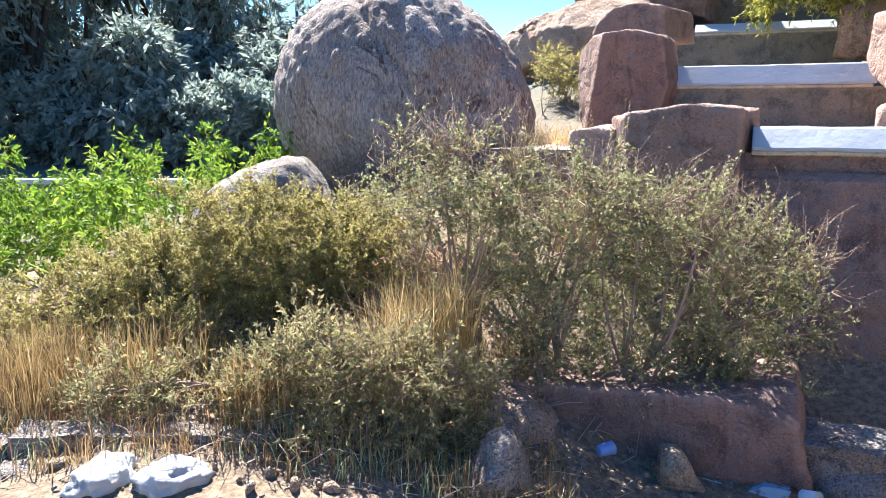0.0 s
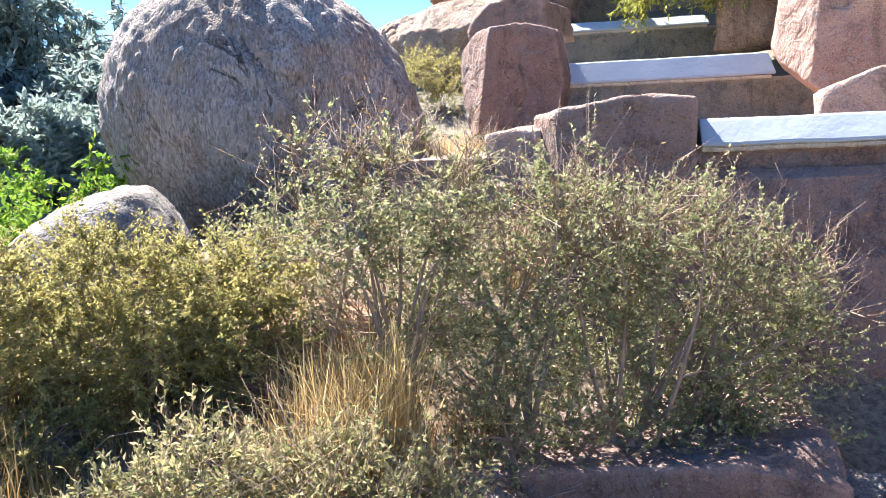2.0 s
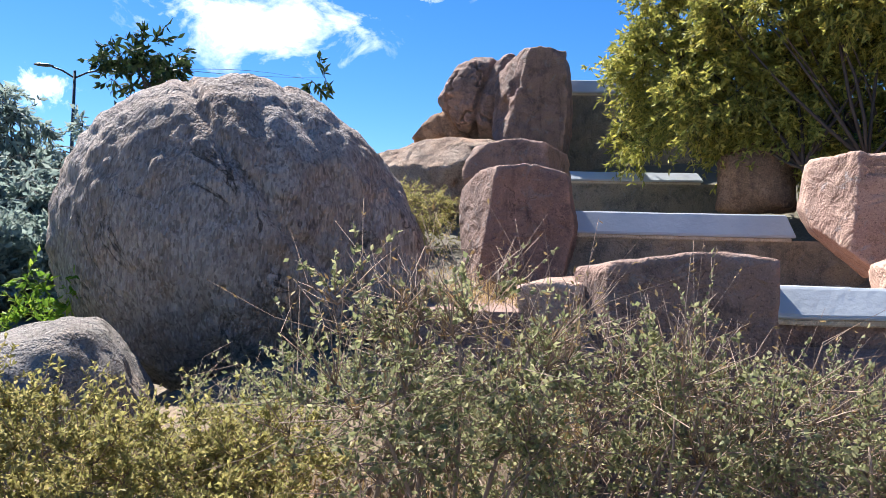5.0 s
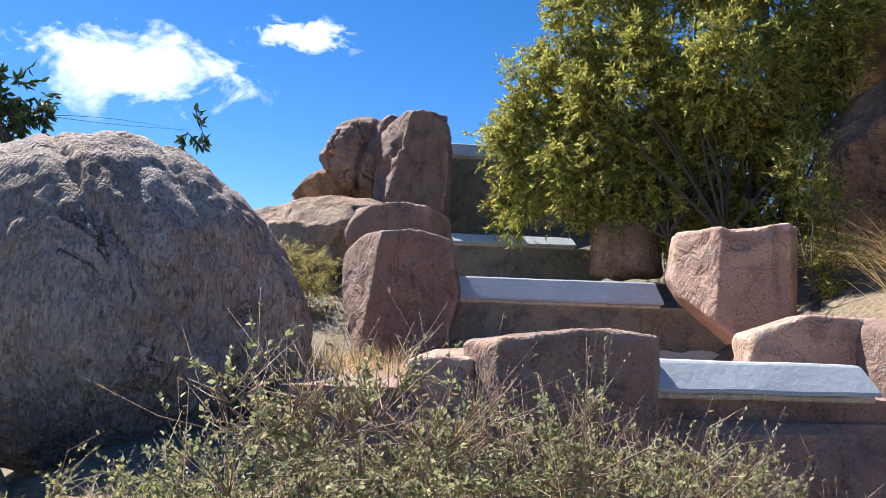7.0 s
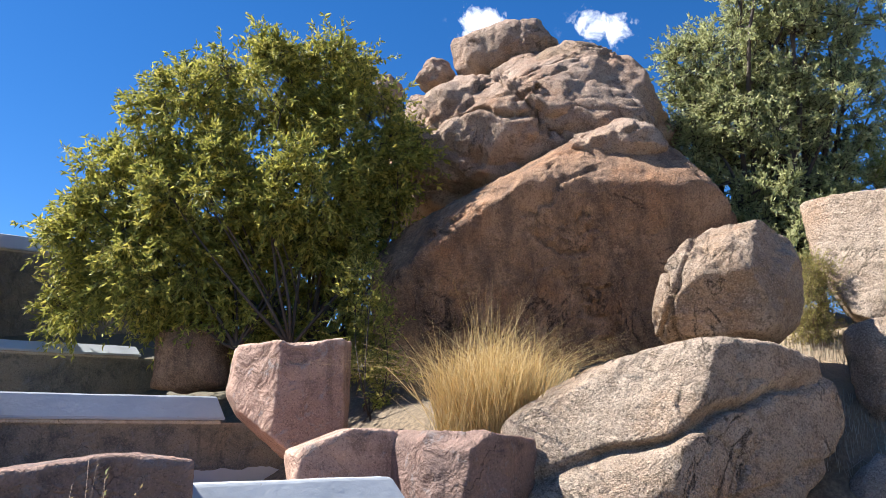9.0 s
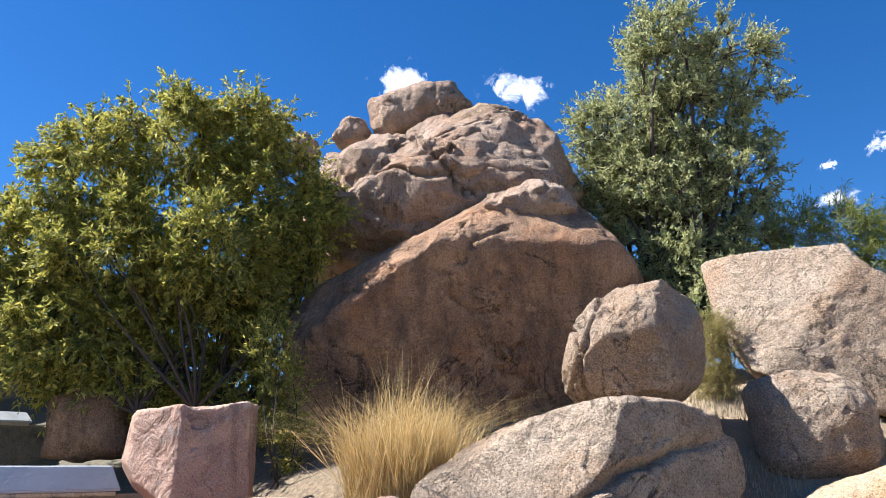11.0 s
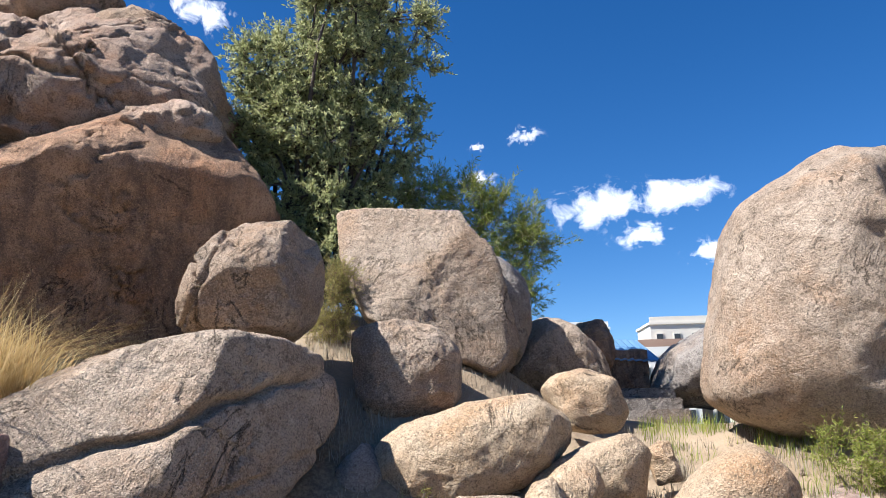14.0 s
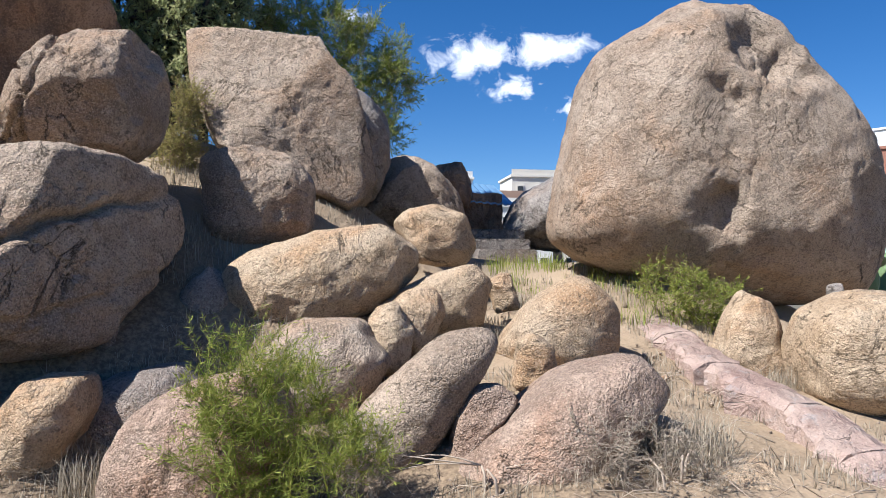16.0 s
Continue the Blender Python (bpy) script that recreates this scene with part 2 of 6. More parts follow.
def part(name, bm, material, parent=None, label="", smooth=False):
    me = bpy.data.meshes.new(name)
    bm.to_mesh(me)
    bm.free()
    me.materials.append(material)
    if smooth:
        me.polygons.foreach_set("use_smooth", [True] * len(me.polygons))
    ob = new(name, me)
    if parent is not None:
        ob.parent = parent
        ob.matrix_parent_inverse = parent.matrix_basis.inverted()
    if label:
        tagged(ob, label)
    return ob


def empty(name, at=(0, 0, 0)):
    ob = new(name)
    ob.matrix_basis = Matrix.Translation(at)
    return ob


SPHERES = {}


def sphere(level):
    if level not in SPHERES:
        bm = bmesh.new()
        bmesh.ops.create_icosphere(bm, subdivisions=level, radius=1.0)
        SPHERES[level] = (np.array([v.co[:] for v in bm.verts]), [tuple(v.index for v in f.verts) for f in bm.faces])
        bm.free()
    return SPHERES[level]


def lattice(p, seed):
    """Smooth gradient noise at an array of points, about -1 to 1."""
    q = np.floor(p)
    f = p - q
    q = q.astype(np.int64)
    w = f * f * f * (f * (f * 6 - 15) + 10)
    out = np.zeros(len(p))
    for i in (0, 1):
        for j in (0, 1):
            for k in (0, 1):
                h = ((q[:, 0] + i) * 73856093) ^ ((q[:, 1] + j) * 19349663) ^ ((q[:, 2] + k) * 83492791) ^ (seed * 2654435761)
                h = (h ^ (h >> 13)) * 1274126177 & 0x7FFFFFFF
                gx, gy, gz = (h & 255) / 127.5 - 1, ((h >> 8) & 255) / 127.5 - 1, ((h >> 16) & 255) / 127.5 - 1
                dot = gx * (f[:, 0] - i) + gy * (f[:, 1] - j) + gz * (f[:, 2] - k)
                out += dot * (w[:, 0] if i else 1 - w[:, 0]) * (w[:, 1] if j else 1 - w[:, 1]) * (w[:, 2] if k else 1 - w[:, 2])
    return out * 1.5


def rough_field(pts, scale, octaves, seed, ridged=False):
    """Fractal noise at points (metres), about -1 to 1; ridged: sharp crests."""
    out, size, total = np.zeros(len(pts)), 1.0, 0.0
    p = np.asarray(pts, float) * scale + (seed * 7.13 % 97, seed * 3.71 % 89, seed * 5.37 % 83)
    for o in range(octaves):
        n = lattice(p, seed + o)
        out += size * ((1 - 2 * np.abs(n)) if ridged else n)
        total += size
        p, size = p * 2.07 + 11.3, size * 0.52
    return out / total * (1.0 if ridged else 1.6)


def rock(name, label, centre, yaw, planes, thick, material, sharp=22, bump=0.05, freq=1.6, level=5, seed=1, facets=(), grooves=(), dents=(), lean=0.0,
         category="boulder", fine=0.35, round=1.5, cuts=7, crag=0.0, strata=0.0, grit=0.012, flute=0.0):
    """A boulder bounded by soft planes. planes: (angle, distance) round its face, seen along its local +y; thick: its half depth;
    round: 1 for a block, 2 for a ball; facets: (nx, ny, nz, distance); grooves: (nx, ny, nz, distance, width, depth);
    dents: (nx, ny, nz, width, depth); lean: degrees by which the face leans back; crag: depth of branching cracks;
    strata: depth of broken ledges; grit: coarse surface relief; flute: depth of runnels down the sides."""
    d, faces = sphere(level)
    d = d * 1.0
    d[:, 1] -= 0.42
    d /= np.linalg.norm(d, axis=1)[:, None]
    ns, rim = [(0, -1, 0, thick), (0, 1, 0, thick)], []
    for a, h in planes:
        ca, sa = math.cos(radians(a)), math.sin(radians(a))
        rim.append((np.array((ca, 0.0, sa)), h))
        ns.append((ca, 0.0, sa, h))
        for b in ((-60, -32, 32, 60) if round > 1.2 else ()):
            cb, sb = math.cos(radians(b)), math.sin(radians(b))
            ns.append((ca * cb, sb, sa * cb, ((h * cb) ** round + (thick * abs(sb)) ** round) ** (1 / round)))
    ns += list(facets)
    total = np.zeros(len(d))
    for nx, ny, nz, h in ns:
        n = np.array((nx, ny, nz)) / math.sqrt(nx * nx + ny * ny + nz * nz)
        total += np.maximum(0, d @ n / h) ** sharp
    pts = d * (total ** (-1.0 / sharp))[:, None]
    pts *= np.mean([h / max((pts @ n).max(), 0.01) for n, h in rim if h > 0.05])
    rng = np.random.default_rng(seed)
    wave = 0.035 * rough_field(pts, 2.6, 3, seed + 21)
    for _ in range(cuts):
        n = rng.normal(size=3) * (1, 0.8, 1)
        n[1] = -abs(n[1])
        n /= np.linalg.norm(n)
        over = pts @ n
        over = np.maximum(0, over - over.max() * rng.uniform(0.86, 0.96) + wave)
        pts = pts - n * over[:, None] * 0.9
    out = d / np.linalg.norm(d, axis=1)[:, None]
    move = bump * (rough_field(pts, freq, 4, seed) + fine * rough_field(pts, freq * 3.4, 5, seed + 9))
    if grit:
        move = move + grit * rough_field(pts, 9.0, 4, seed + 31) - grit * 1.4 * np.clip(rough_field(pts, 4.2, 3, seed + 33) - 0.35, 0, 0.5)
    if crag:
        line = np.clip(1 - np.abs(rough_field(pts, 0.9, 5, seed + 41)) / 0.045, 0, 1) * np.clip(rough_field(pts, 0.8, 2, seed + 43) * 4 + 0.9, 0, 1)
        move = move - crag * line
    if strata:
        level_at = (pts @ np.array((0.30, -0.35, 0.89))) * 1.5 + 0.8 * rough_field(pts, 0.7, 5, seed + 51)
        saw = level_at - np.floor(level_at)
        move = move + strata * (np.minimum(saw * 1.0, (1 - saw) * 14.0) - 0.4) * np.clip(0.7 + rough_field(pts, 1.3, 2, seed + 53), 0.1, 1.3)
    if flute:
        move = move + flute * rough_field(pts * (1, 1, 0.16), 5.5, 4, seed + 61)
    pts = pts + out * move[:, None]
    for nx, ny, nz, h, width, deep in grooves:
        n = np.array((nx, ny, nz)) / math.sqrt(nx * nx + ny * ny + nz * nz)
        wob = 0.06 * rough_field(pts, 2.2, 3, seed + 4)
        front = np.clip(-d[:, 1] * 3 + 0.6, 0, 1)
        pts = pts - d * (deep * front * np.exp(-((pts @ n - h + wob) / width) ** 2))[:, None]
    for nx, ny, nz, width, deep in dents:
        n = np.array((nx, ny, nz)) / math.sqrt(nx * nx + ny * ny + nz * nz)
        wob = 0.12 * rough_field(d, 3.0, 4, seed + 5)
        off = np.arccos(np.clip(d @ n, -1, 1)) + wob
        pts = pts - d * (deep / (1 + np.exp((off - width) * 30)))[:, None]
    ob = link(name, pts, faces, material)
    ob.matrix_basis = Matrix.Translation(centre) @ Euler((radians(-lean), 0, radians(yaw))).to_matrix().to_4x4()
    return tagged(ob, label, category)


def tubes(paths, sides=5):
    """Round tapered tubes along paths of (point, radius), as arrays."""
    verts, faces = [], []
    for path in paths:
        start = len(verts)
        for i, (p, r) in enumerate(path):
            a, b = path[max(i - 1, 0)][0], path[min(i + 1, len(path) - 1)][0]
            t = Vector(b) - Vector(a)
            u = t.orthogonal().normalized() if t.length > 1e-9 else Vector((1, 0, 0))
            w = t.cross(u).normalized()
            for s in range(sides):
                an = 2 * math.pi * s / sides
                verts.append(Vector(p) + (u * math.cos(an) + w * math.sin(an)) * r)
        for i in range(len(path) - 1):
            for s in range(sides):
                q = start + i * sides
                faces.append((q + s, q + (s + 1) % sides, q + sides + (s + 1) % sides, q + sides + s))
        faces.append(tuple(start + s for s in range(sides))[::-1])
        faces.append(tuple(start + (len(path) - 1) * sides + s for s in range(sides)))
    return verts, faces


def leaves(points, ways, length, width, rng, vary=0.35):
    """Folded pointed leaves at points, pointing along ways."""
    n = len(points)
    ways = ways / np.maximum(np.linalg.norm(ways, axis=1), 1e-6)[:, None]
    side = np.cross(ways, rng.normal(size=(n, 3)))
    side /= np.maximum(np.linalg.norm(side, axis=1), 1e-6)[:, None]
    up = np.cross(side, ways)
    s = (1 + vary * rng.uniform(-1, 1, n))[:, None]
    mid = points + ways * length * 0.45 * s
    verts = np.stack([points, mid + side * width * 0.5 * s + up * width * 0.18 * s, points + ways * length * s - up * width * 0.15 * s,
                      mid - side * width * 0.5 * s + up * width * 0.18 * s], axis=1).reshape(-1, 3)
    base = np.arange(n) * 4
    faces = np.concatenate([np.stack([base, base + 1, base + 2], 1), np.stack([base, base + 2, base + 3], 1)])
    return verts, faces


def quick_mesh(name, verts, faces, material, parent, label=""):
    """A large triangle mesh from numpy arrays."""
    me = bpy.data.meshes.new(name)
    me.vertices.add(len(verts)), me.loops.add(faces.size), me.polygons.add(len(faces))
    me.vertices.foreach_set("co", np.asarray(verts, dtype=np.float32).ravel())
    me.loops.foreach_set("vertex_index", faces.astype(np.int32).ravel())
    me.polygons.foreach_set("loop_start", np.arange(0, faces.size, faces.shape[1], dtype=np.int32))
    me.update(calc_edges=True)
    me.materials.append(material)
    ob = new(name, me)
    if parent is not None:
        ob.parent = parent
        ob.matrix_parent_inverse = parent.matrix_basis.inverted()
    if label:
        tagged(ob, label)
    return ob


def plant(name, label, category, base, blobs, clumps, clump_r, twigs, per_twig, leaf, leaf_mat, bark_mat, stems=3, stem_r=0.03, seed=1,
          droop=0.0, upward=0.3, shell=0.5, group="", spread=0.15, stem_label=""):
    """A bush or tree: stems from its base bend out to clumps that fill the blobs (centre and radii); twigs with leaves radiate from each clump."""
    rng = np.random.default_rng(seed)
    root = empty(name, base)
    tagged(root, label, category, group)
    b = np.array(base, float)
    sizes = np.array([x[3] * x[4] * x[5] for x in blobs]) ** 0.8
    paths, twig_paths, lp, lw = [], [], [], []
    starts = [b + np.array([rng.normal() * spread, rng.normal() * spread, 0]) for _ in range(stems)]
    if stems >= 8:
        for i in range(stems):
            x = blobs[rng.choice(len(blobs))]
            px, py = b[0] * 0.45 + x[0] * 0.55 + rng.normal() * 0.05, b[1] * 0.45 + x[1] * 0.55 + rng.normal() * 0.05
            starts[i] = np.array([px, py, float(land(px, py)[0])])
    low = min(x[2] - x[5] for x in blobs)
    sway = 0.05 if stems >= 8 else spread * 1.5
    forks = [s + np.array([rng.normal() * sway, rng.normal() * sway, max(0.12, (low - s[2]) * 0.8 + 0.12)]) for s in starts]
    for s, f in zip(starts, forks):
        m = (s + f) / 2 + rng.normal(size=3) * sway * 0.2
        paths.append([(s - np.array([0, 0, 0.12]), stem_r * 1.35), (m, stem_r), (f, stem_r * 0.8)])
    spots = []
    for _ in range(clumps):
        x = blobs[rng.choice(len(blobs), p=sizes / sizes.sum())]
        d = rng.normal(size=3)
        d /= np.linalg.norm(d)
        spots.append((np.array(x[:3]) + d * np.array(x[3:6]) * (shell + (1 - shell) * rng.uniform() ** 0.5), d))
    joints, spot, known = [], None, 0
    for j, (c, d) in enumerate(spots):
        reach = max(1, clumps // 11)
        if j < reach:
            f = forks[int(np.argmin([np.linalg.norm(q - c) for q in forks]))] if stems >= 8 else forks[rng.integers(stems)]
            r0 = stem_r * 0.62
        else:
            if known < min(400, len(joints)):
                spot = np.array([q[0] for q in joints[:400]])
                known = len(spot)
            dist = np.linalg.norm(spot - c, axis=1) + 0.3 * np.maximum(0, spot[:, 2] - c[2])
            f, r0 = joints[int(np.argmin(dist))]
        ln = np.linalg.norm(c - f)
        path = []
        mid = (f + c) / 2 + np.array([0, 0, 0.12 * ln * (1 - droop)]) + rng.normal(size=3) * 0.10 * ln
        for u in (0, 0.17, 0.34, 0.5, 0.67, 0.84, 1.0):
            q = f * (1 - u) ** 2 + 2 * mid * u * (1 - u) + c * u * u
            r = r0 * (1 - 0.72 * u)
            path.append((q, r))
            if u > 0.3 and j < clumps // 3:
                joints.append((q, r * 0.8))
        paths.append(path)
        out = d * 0.7 + rng.normal(size=3) * 0.25
        for _ in range(twigs):
            w = out + rng.normal(size=3) * 0.75 + np.array([0, 0, upward - droop])
            w /= np.linalg.norm(w)
            ln = clump_r * rng.uniform(0.4, 1.35)
            bend_at = c + w * ln * 0.5 + rng.normal(size=3) * ln * 0.12
            e = c + w * ln - np.array([0, 0, droop * ln * 0.5]) + rng.normal(size=3) * ln * 0.1
            twig_paths.append([(c, stem_r * 0.07 + 0.0008), (bend_at, stem_r * 0.05 + 0.0006), (e, 0.0005)])
            u = rng.uniform(0.12, 1.02, per_twig)[:, None]
            pts = c * (1 - u) ** 2 + 2 * bend_at * u * (1 - u) + e * u ** 2
            lp.append(pts)
            lw.append(w * 0.9 + rng.normal(size=(per_twig, 3)) * 0.7 - np.array([0, 0, droop]))
    v, f = tubes(paths, 5)
    tagged(link("stem" if stems > 1 else "trunk", v, f, bark_mat, root, stem_label), kind="stuff" if stems > 1 else "")
    v, f = tubes(twig_paths, 3)
    tagged(link("twig_mass", v, f, bark_mat, root, stem_label), kind="stuff")
    v, f = leaves(np.concatenate(lp), np.concatenate(lw), leaf[0], leaf[1], rng)
    tagged(quick_mesh("crown", v, f, leaf_mat, root), kind="stuff")
    return root


def blades(base_pts, height, width, lean, rng, curl=0.5):
    """Thin bent grass blades, as arrays of triangles."""
    n = len(base_pts)
    h = height * rng.uniform(0.45, 1.1, n)
    az = rng.uniform(0, 2 * np.pi, n)
    out = np.stack([np.cos(az), np.sin(az), np.zeros(n)], 1) * (np.abs(rng.normal(size=n)) * lean)[:, None] + rng.normal(size=(n, 3)) * 0.03
    side = np.stack([-np.sin(az), np.cos(az), np.zeros(n)], 1) * width * 0.5
    up = np.array([0, 0, 1.0])
    p0 = base_pts
    p1 = p0 + (up * 0.55 + out * 0.35) * h[:, None]
    p2 = p0 + (up * 0.9 + out * (0.9 + curl * 0.3)) * h[:, None] - up * (np.linalg.norm(out, axis=1) * h * curl * 0.3)[:, None]
    verts = np.stack([p0 - side, p0 + side, p1 - side * 0.8, p1 + side * 0.8, p2], 1).reshape(-1, 3)
    k = np.arange(n) * 5
    faces = np.concatenate([np.stack([k, k + 1, k + 3], 1), np.stack([k, k + 3, k + 2], 1), np.stack([k + 2, k + 3, k + 4], 1)])
    return verts, faces

# ---- ground ----
# (x, y, height) of the slope's main points
LAND = [(0, 0, 0), (-0.3, 1, 0), (-0.4, 2, 0.03), (0, -5, 0), (-6, 0, -0.1), (7, -4, 0.5), (-2.2, 3.2, 0.0), (-1.4, 4.1, 0.35), (-1.0, 4.8, 0.65),
        (-3.5, 7, 0.0), (-1.5, 8, 0.2), (-0.3, 6.6, 0.9), (-1.2, 6.2, 0.6), (0.6, 5.2, 0.6), (0.5, 4.0, 0.05), (2.0, 3.7, -0.35), (2.8, 3.7, -0.3), (1.2, 3.5, -0.34), (0.5, 3.5, -0.2), (0.3, 4.5, 0.25), (1.3, 4.6, 0.0),
        (2, 1.4, 0.08), (3.0, 1.2, 0.35), (3.9, 2.6, 0.2), (4.3, 0.9, 0.75), (5.3, 0.7, 1.0), (6.3, 0.7, 1.25), (7.5, 0.7, 1.5), (10, 0.6, 1.75),
        (15, 0, 1.7), (5, -1.1, 0.8), (3.6, -1.0, 0.5), (9, -3.5, 1.2), (6.8, -1.0, 1.42), (7.6, -2.4, 1.45), (8.2, -1.2, 1.6), (1.2, 8.8, 1.2), (2.6, 6.2, 0.7), (3.0, 8.0, 1.0), (3.6, 9.6, 1.5), (4.0, 11.2, 1.9), (3.8, 6.0, 0.6), (4.3, 7.0, 1.05), (4.8, 12.6, 3.2), (6.2, 9.0, 2.4), (5, 6.4, 1.8), (4.6, 4.4, 1.55), (4.6, 5.1, 1.68), (4.9, 5.6, 1.75), (6.2, 5, 2.0),
        (6.3, 2.6, 2.0), (7.5, 1.9, 2.4), (7.8, 3.0, 2.7), (7.0, 4.0, 2.5), (9.0, 3.5, 3.0), (8, 8, 2.8), (10, 5, 3.0), (12, 3, 2.6), (9.6, 2.0, 2.4), (2.0, 11.5, 2.0), (6.5, 12, 3.3), (0.3, 9.5, 1.2),
        (-8, 12, 0), (-12, 4, 0), (0, 18, 0.5), (8, 16, 3), (18, 8, 2.5), (18, -4, 1.4), (4, -9, 0.3), (-6, -7, 0)]


def bend(r2):
    return np.where(r2 > 1e-9, r2 * np.log(np.maximum(r2, 1e-9)), 0.0)


LP = np.array([p[:2] for p in LAND], float)
LZ = np.array([p[2] for p in LAND], float)
_k = bend(((LP[:, None] - LP[None]) ** 2).sum(2)) + np.eye(len(LP)) * 0.25
_a = np.concatenate([np.ones((len(LP), 1)), LP], 1)
_m = np.block([[_k, _a], [_a.T, np.zeros((3, 3))]])
LW = np.linalg.solve(_m, np.concatenate([LZ, np.zeros(3)]))


def land(x, y):
    """The ground's height at arrays x, y."""
    x, y = np.atleast_1d(np.asarray(x, float)), np.atleast_1d(np.asarray(y, float))
    r2 = (x[:, None] - LP[None, :, 0]) ** 2 + (y[:, None] - LP[None, :, 1]) ** 2
    z = bend(r2) @ LW[:-3] + LW[-3] + LW[-2] * x + LW[-1] * y
    far = np.clip((np.hypot(x - 3, y - 3) - 14) / 12, 0, 1)
    return np.clip(z, -0.6, 3.6) * (1 - far * far * (3 - 2 * far))


def make_ground():
    axis = np.concatenate([-np.geomspace(900, 12, 22), np.arange(-11.6, 17, 0.16), np.geomspace(17.4, 900, 22)])
    gx, gy = np.meshgrid(axis, axis, indexing="ij")
    x, y = gx.ravel(), gy.ravel()
    z = land(x, y)
    near = np.hypot(x - 3, y - 3) < 16
    pts = np.stack([x, y, z], 1)
    z[near] += 0.035 * rough_field(pts[near], 1.3, 4, 3)
    n = len(axis)
    i, j = np.meshgrid(np.arange(n - 1), np.arange(n - 1), indexing="ij")
    a = (i * n + j).ravel()
    faces = np.stack([a, a + n, a + n + 1, a + 1], 1)
    ob = quick_mesh("ground", np.stack([x, y, z], 1), faces, SOIL, None)
    ob.data.polygons.foreach_set("use_smooth", [True] * len(faces))
    tagged(ob, "sandy brown soil slope with pebbles", "ground", kind="structure")


make_ground()

# ---- where the foliage masses hang: centre and radii ----
TREE_A = [(4.92, 9.43, 5.46, 0.62, 0.49, 0.62), (5.49, 8.60, 5.83, 0.67, 0.54, 0.52), (5.96, 7.93, 5.97, 0.41, 0.33, 0.36), (6.12, 7.69, 5.23, 0.62, 0.49, 0.57), (4.62, 9.87, 4.54, 0.62, 0.49, 0.52), (4.48, 10.09, 3.85, 0.62, 0.49, 0.57), (4.90, 8.76, 4.26, 0.73, 0.59, 0.64), (5.54, 7.83, 4.25, 0.73, 0.59, 0.59), (4.22, 10.10, 3.16, 0.45, 0.36, 0.35), (4.71, 9.21, 3.45, 0.74, 0.59, 0.50), (5.70, 8.30, 3.50, 0.67, 0.54, 0.46), (6.35, 7.35, 4.72, 0.41, 0.33, 0.46), (6.14, 7.67, 3.83, 0.46, 0.37, 0.52), (6.22, 8.07, 3.02, 0.48, 0.38, 0.37), (5.39, 8.75, 2.92, 0.69, 0.56, 0.32), (5.86, 8.07, 2.79, 0.57, 0.45, 0.32), (5.03, 9.28, 2.99, 0.50, 0.40, 0.28)]
TREE_B = [(9.28, 3.65, 7.29, 0.78, 0.63, 0.64), (9.49, 2.81, 7.08, 0.57, 0.46, 0.57), (9.13, 4.23, 6.25, 0.71, 0.57, 0.64), (9.34, 3.40, 6.14, 0.86, 0.68, 0.71), (9.56, 2.55, 6.36, 0.36, 0.29, 0.32), (9.22, 3.89, 5.32, 0.93, 0.74, 0.64), (9.44, 2.99, 5.45, 0.64, 0.51, 0.57), (9.07, 4.48, 5.18, 0.50, 0.40, 0.50), (9.32, 3.48, 4.66, 0.71, 0.57, 0.43), (9.03, 4.61, 5.92, 0.36, 0.29, 0.43), (8.95, 3.73, 4.13, 0.76, 0.61, 0.35), (8.81, 4.27, 4.52, 0.48, 0.39, 0.35), (9.43, 3.06, 4.42, 0.57, 0.46, 0.36), (8.8, 3.5, 3.55, 0.75, 0.5, 0.42), (8.8, 4.3, 3.8, 0.6, 0.5, 0.4), (8.9, 2.75, 3.65, 0.55, 0.4, 0.4)]
SHRUB_C = [(9.48, 2.44, 4.64, 0.29, 0.23, 0.25), (9.47, 1.92, 4.44, 0.43, 0.34, 0.39), (9.47, 1.41, 4.13, 0.43, 0.34, 0.39), (9.47, 1.05, 3.86, 0.32, 0.26, 0.43), (9.47, 1.21, 3.34, 0.29, 0.23, 0.36), (9.48, 2.73, 4.49, 0.36, 0.29, 0.18)]
BUSH_MAIN = [(-0.14, 4.15, 1.12, 0.28, 0.22, 0.28), (0.23, 4.15, 1.18, 0.34, 0.27, 0.25), (0.55, 4.15, 0.96, 0.40, 0.32, 0.34), (0.98, 4.15, 0.93, 0.43, 0.35, 0.34), (1.39, 4.15, 0.80, 0.40, 0.32, 0.34), (1.87, 4.15, 0.68, 0.34, 0.27, 0.28), (1.64, 4.15, 0.38, 0.46, 0.37, 0.31), (1.07, 4.15, 0.38, 0.46, 0.37, 0.34), (0.52, 4.15, 0.51, 0.40, 0.32, 0.34), (2.05, 4.15, 0.38, 0.22, 0.17, 0.18), (0.11, 4.15, 0.68, 0.34, 0.27, 0.34), (1.50, 4.15, 0.09, 0.37, 0.30, 0.18), (0.85, 4.15, 1.21, 0.22, 0.17, 0.12), (0.9, 4.02, 0.12, 0.36, 0.25, 0.2), (1.75, 4.02, 0.06, 0.32, 0.25, 0.2), (0.5, 3.98, 0.24, 0.3, 0.25, 0.2)]
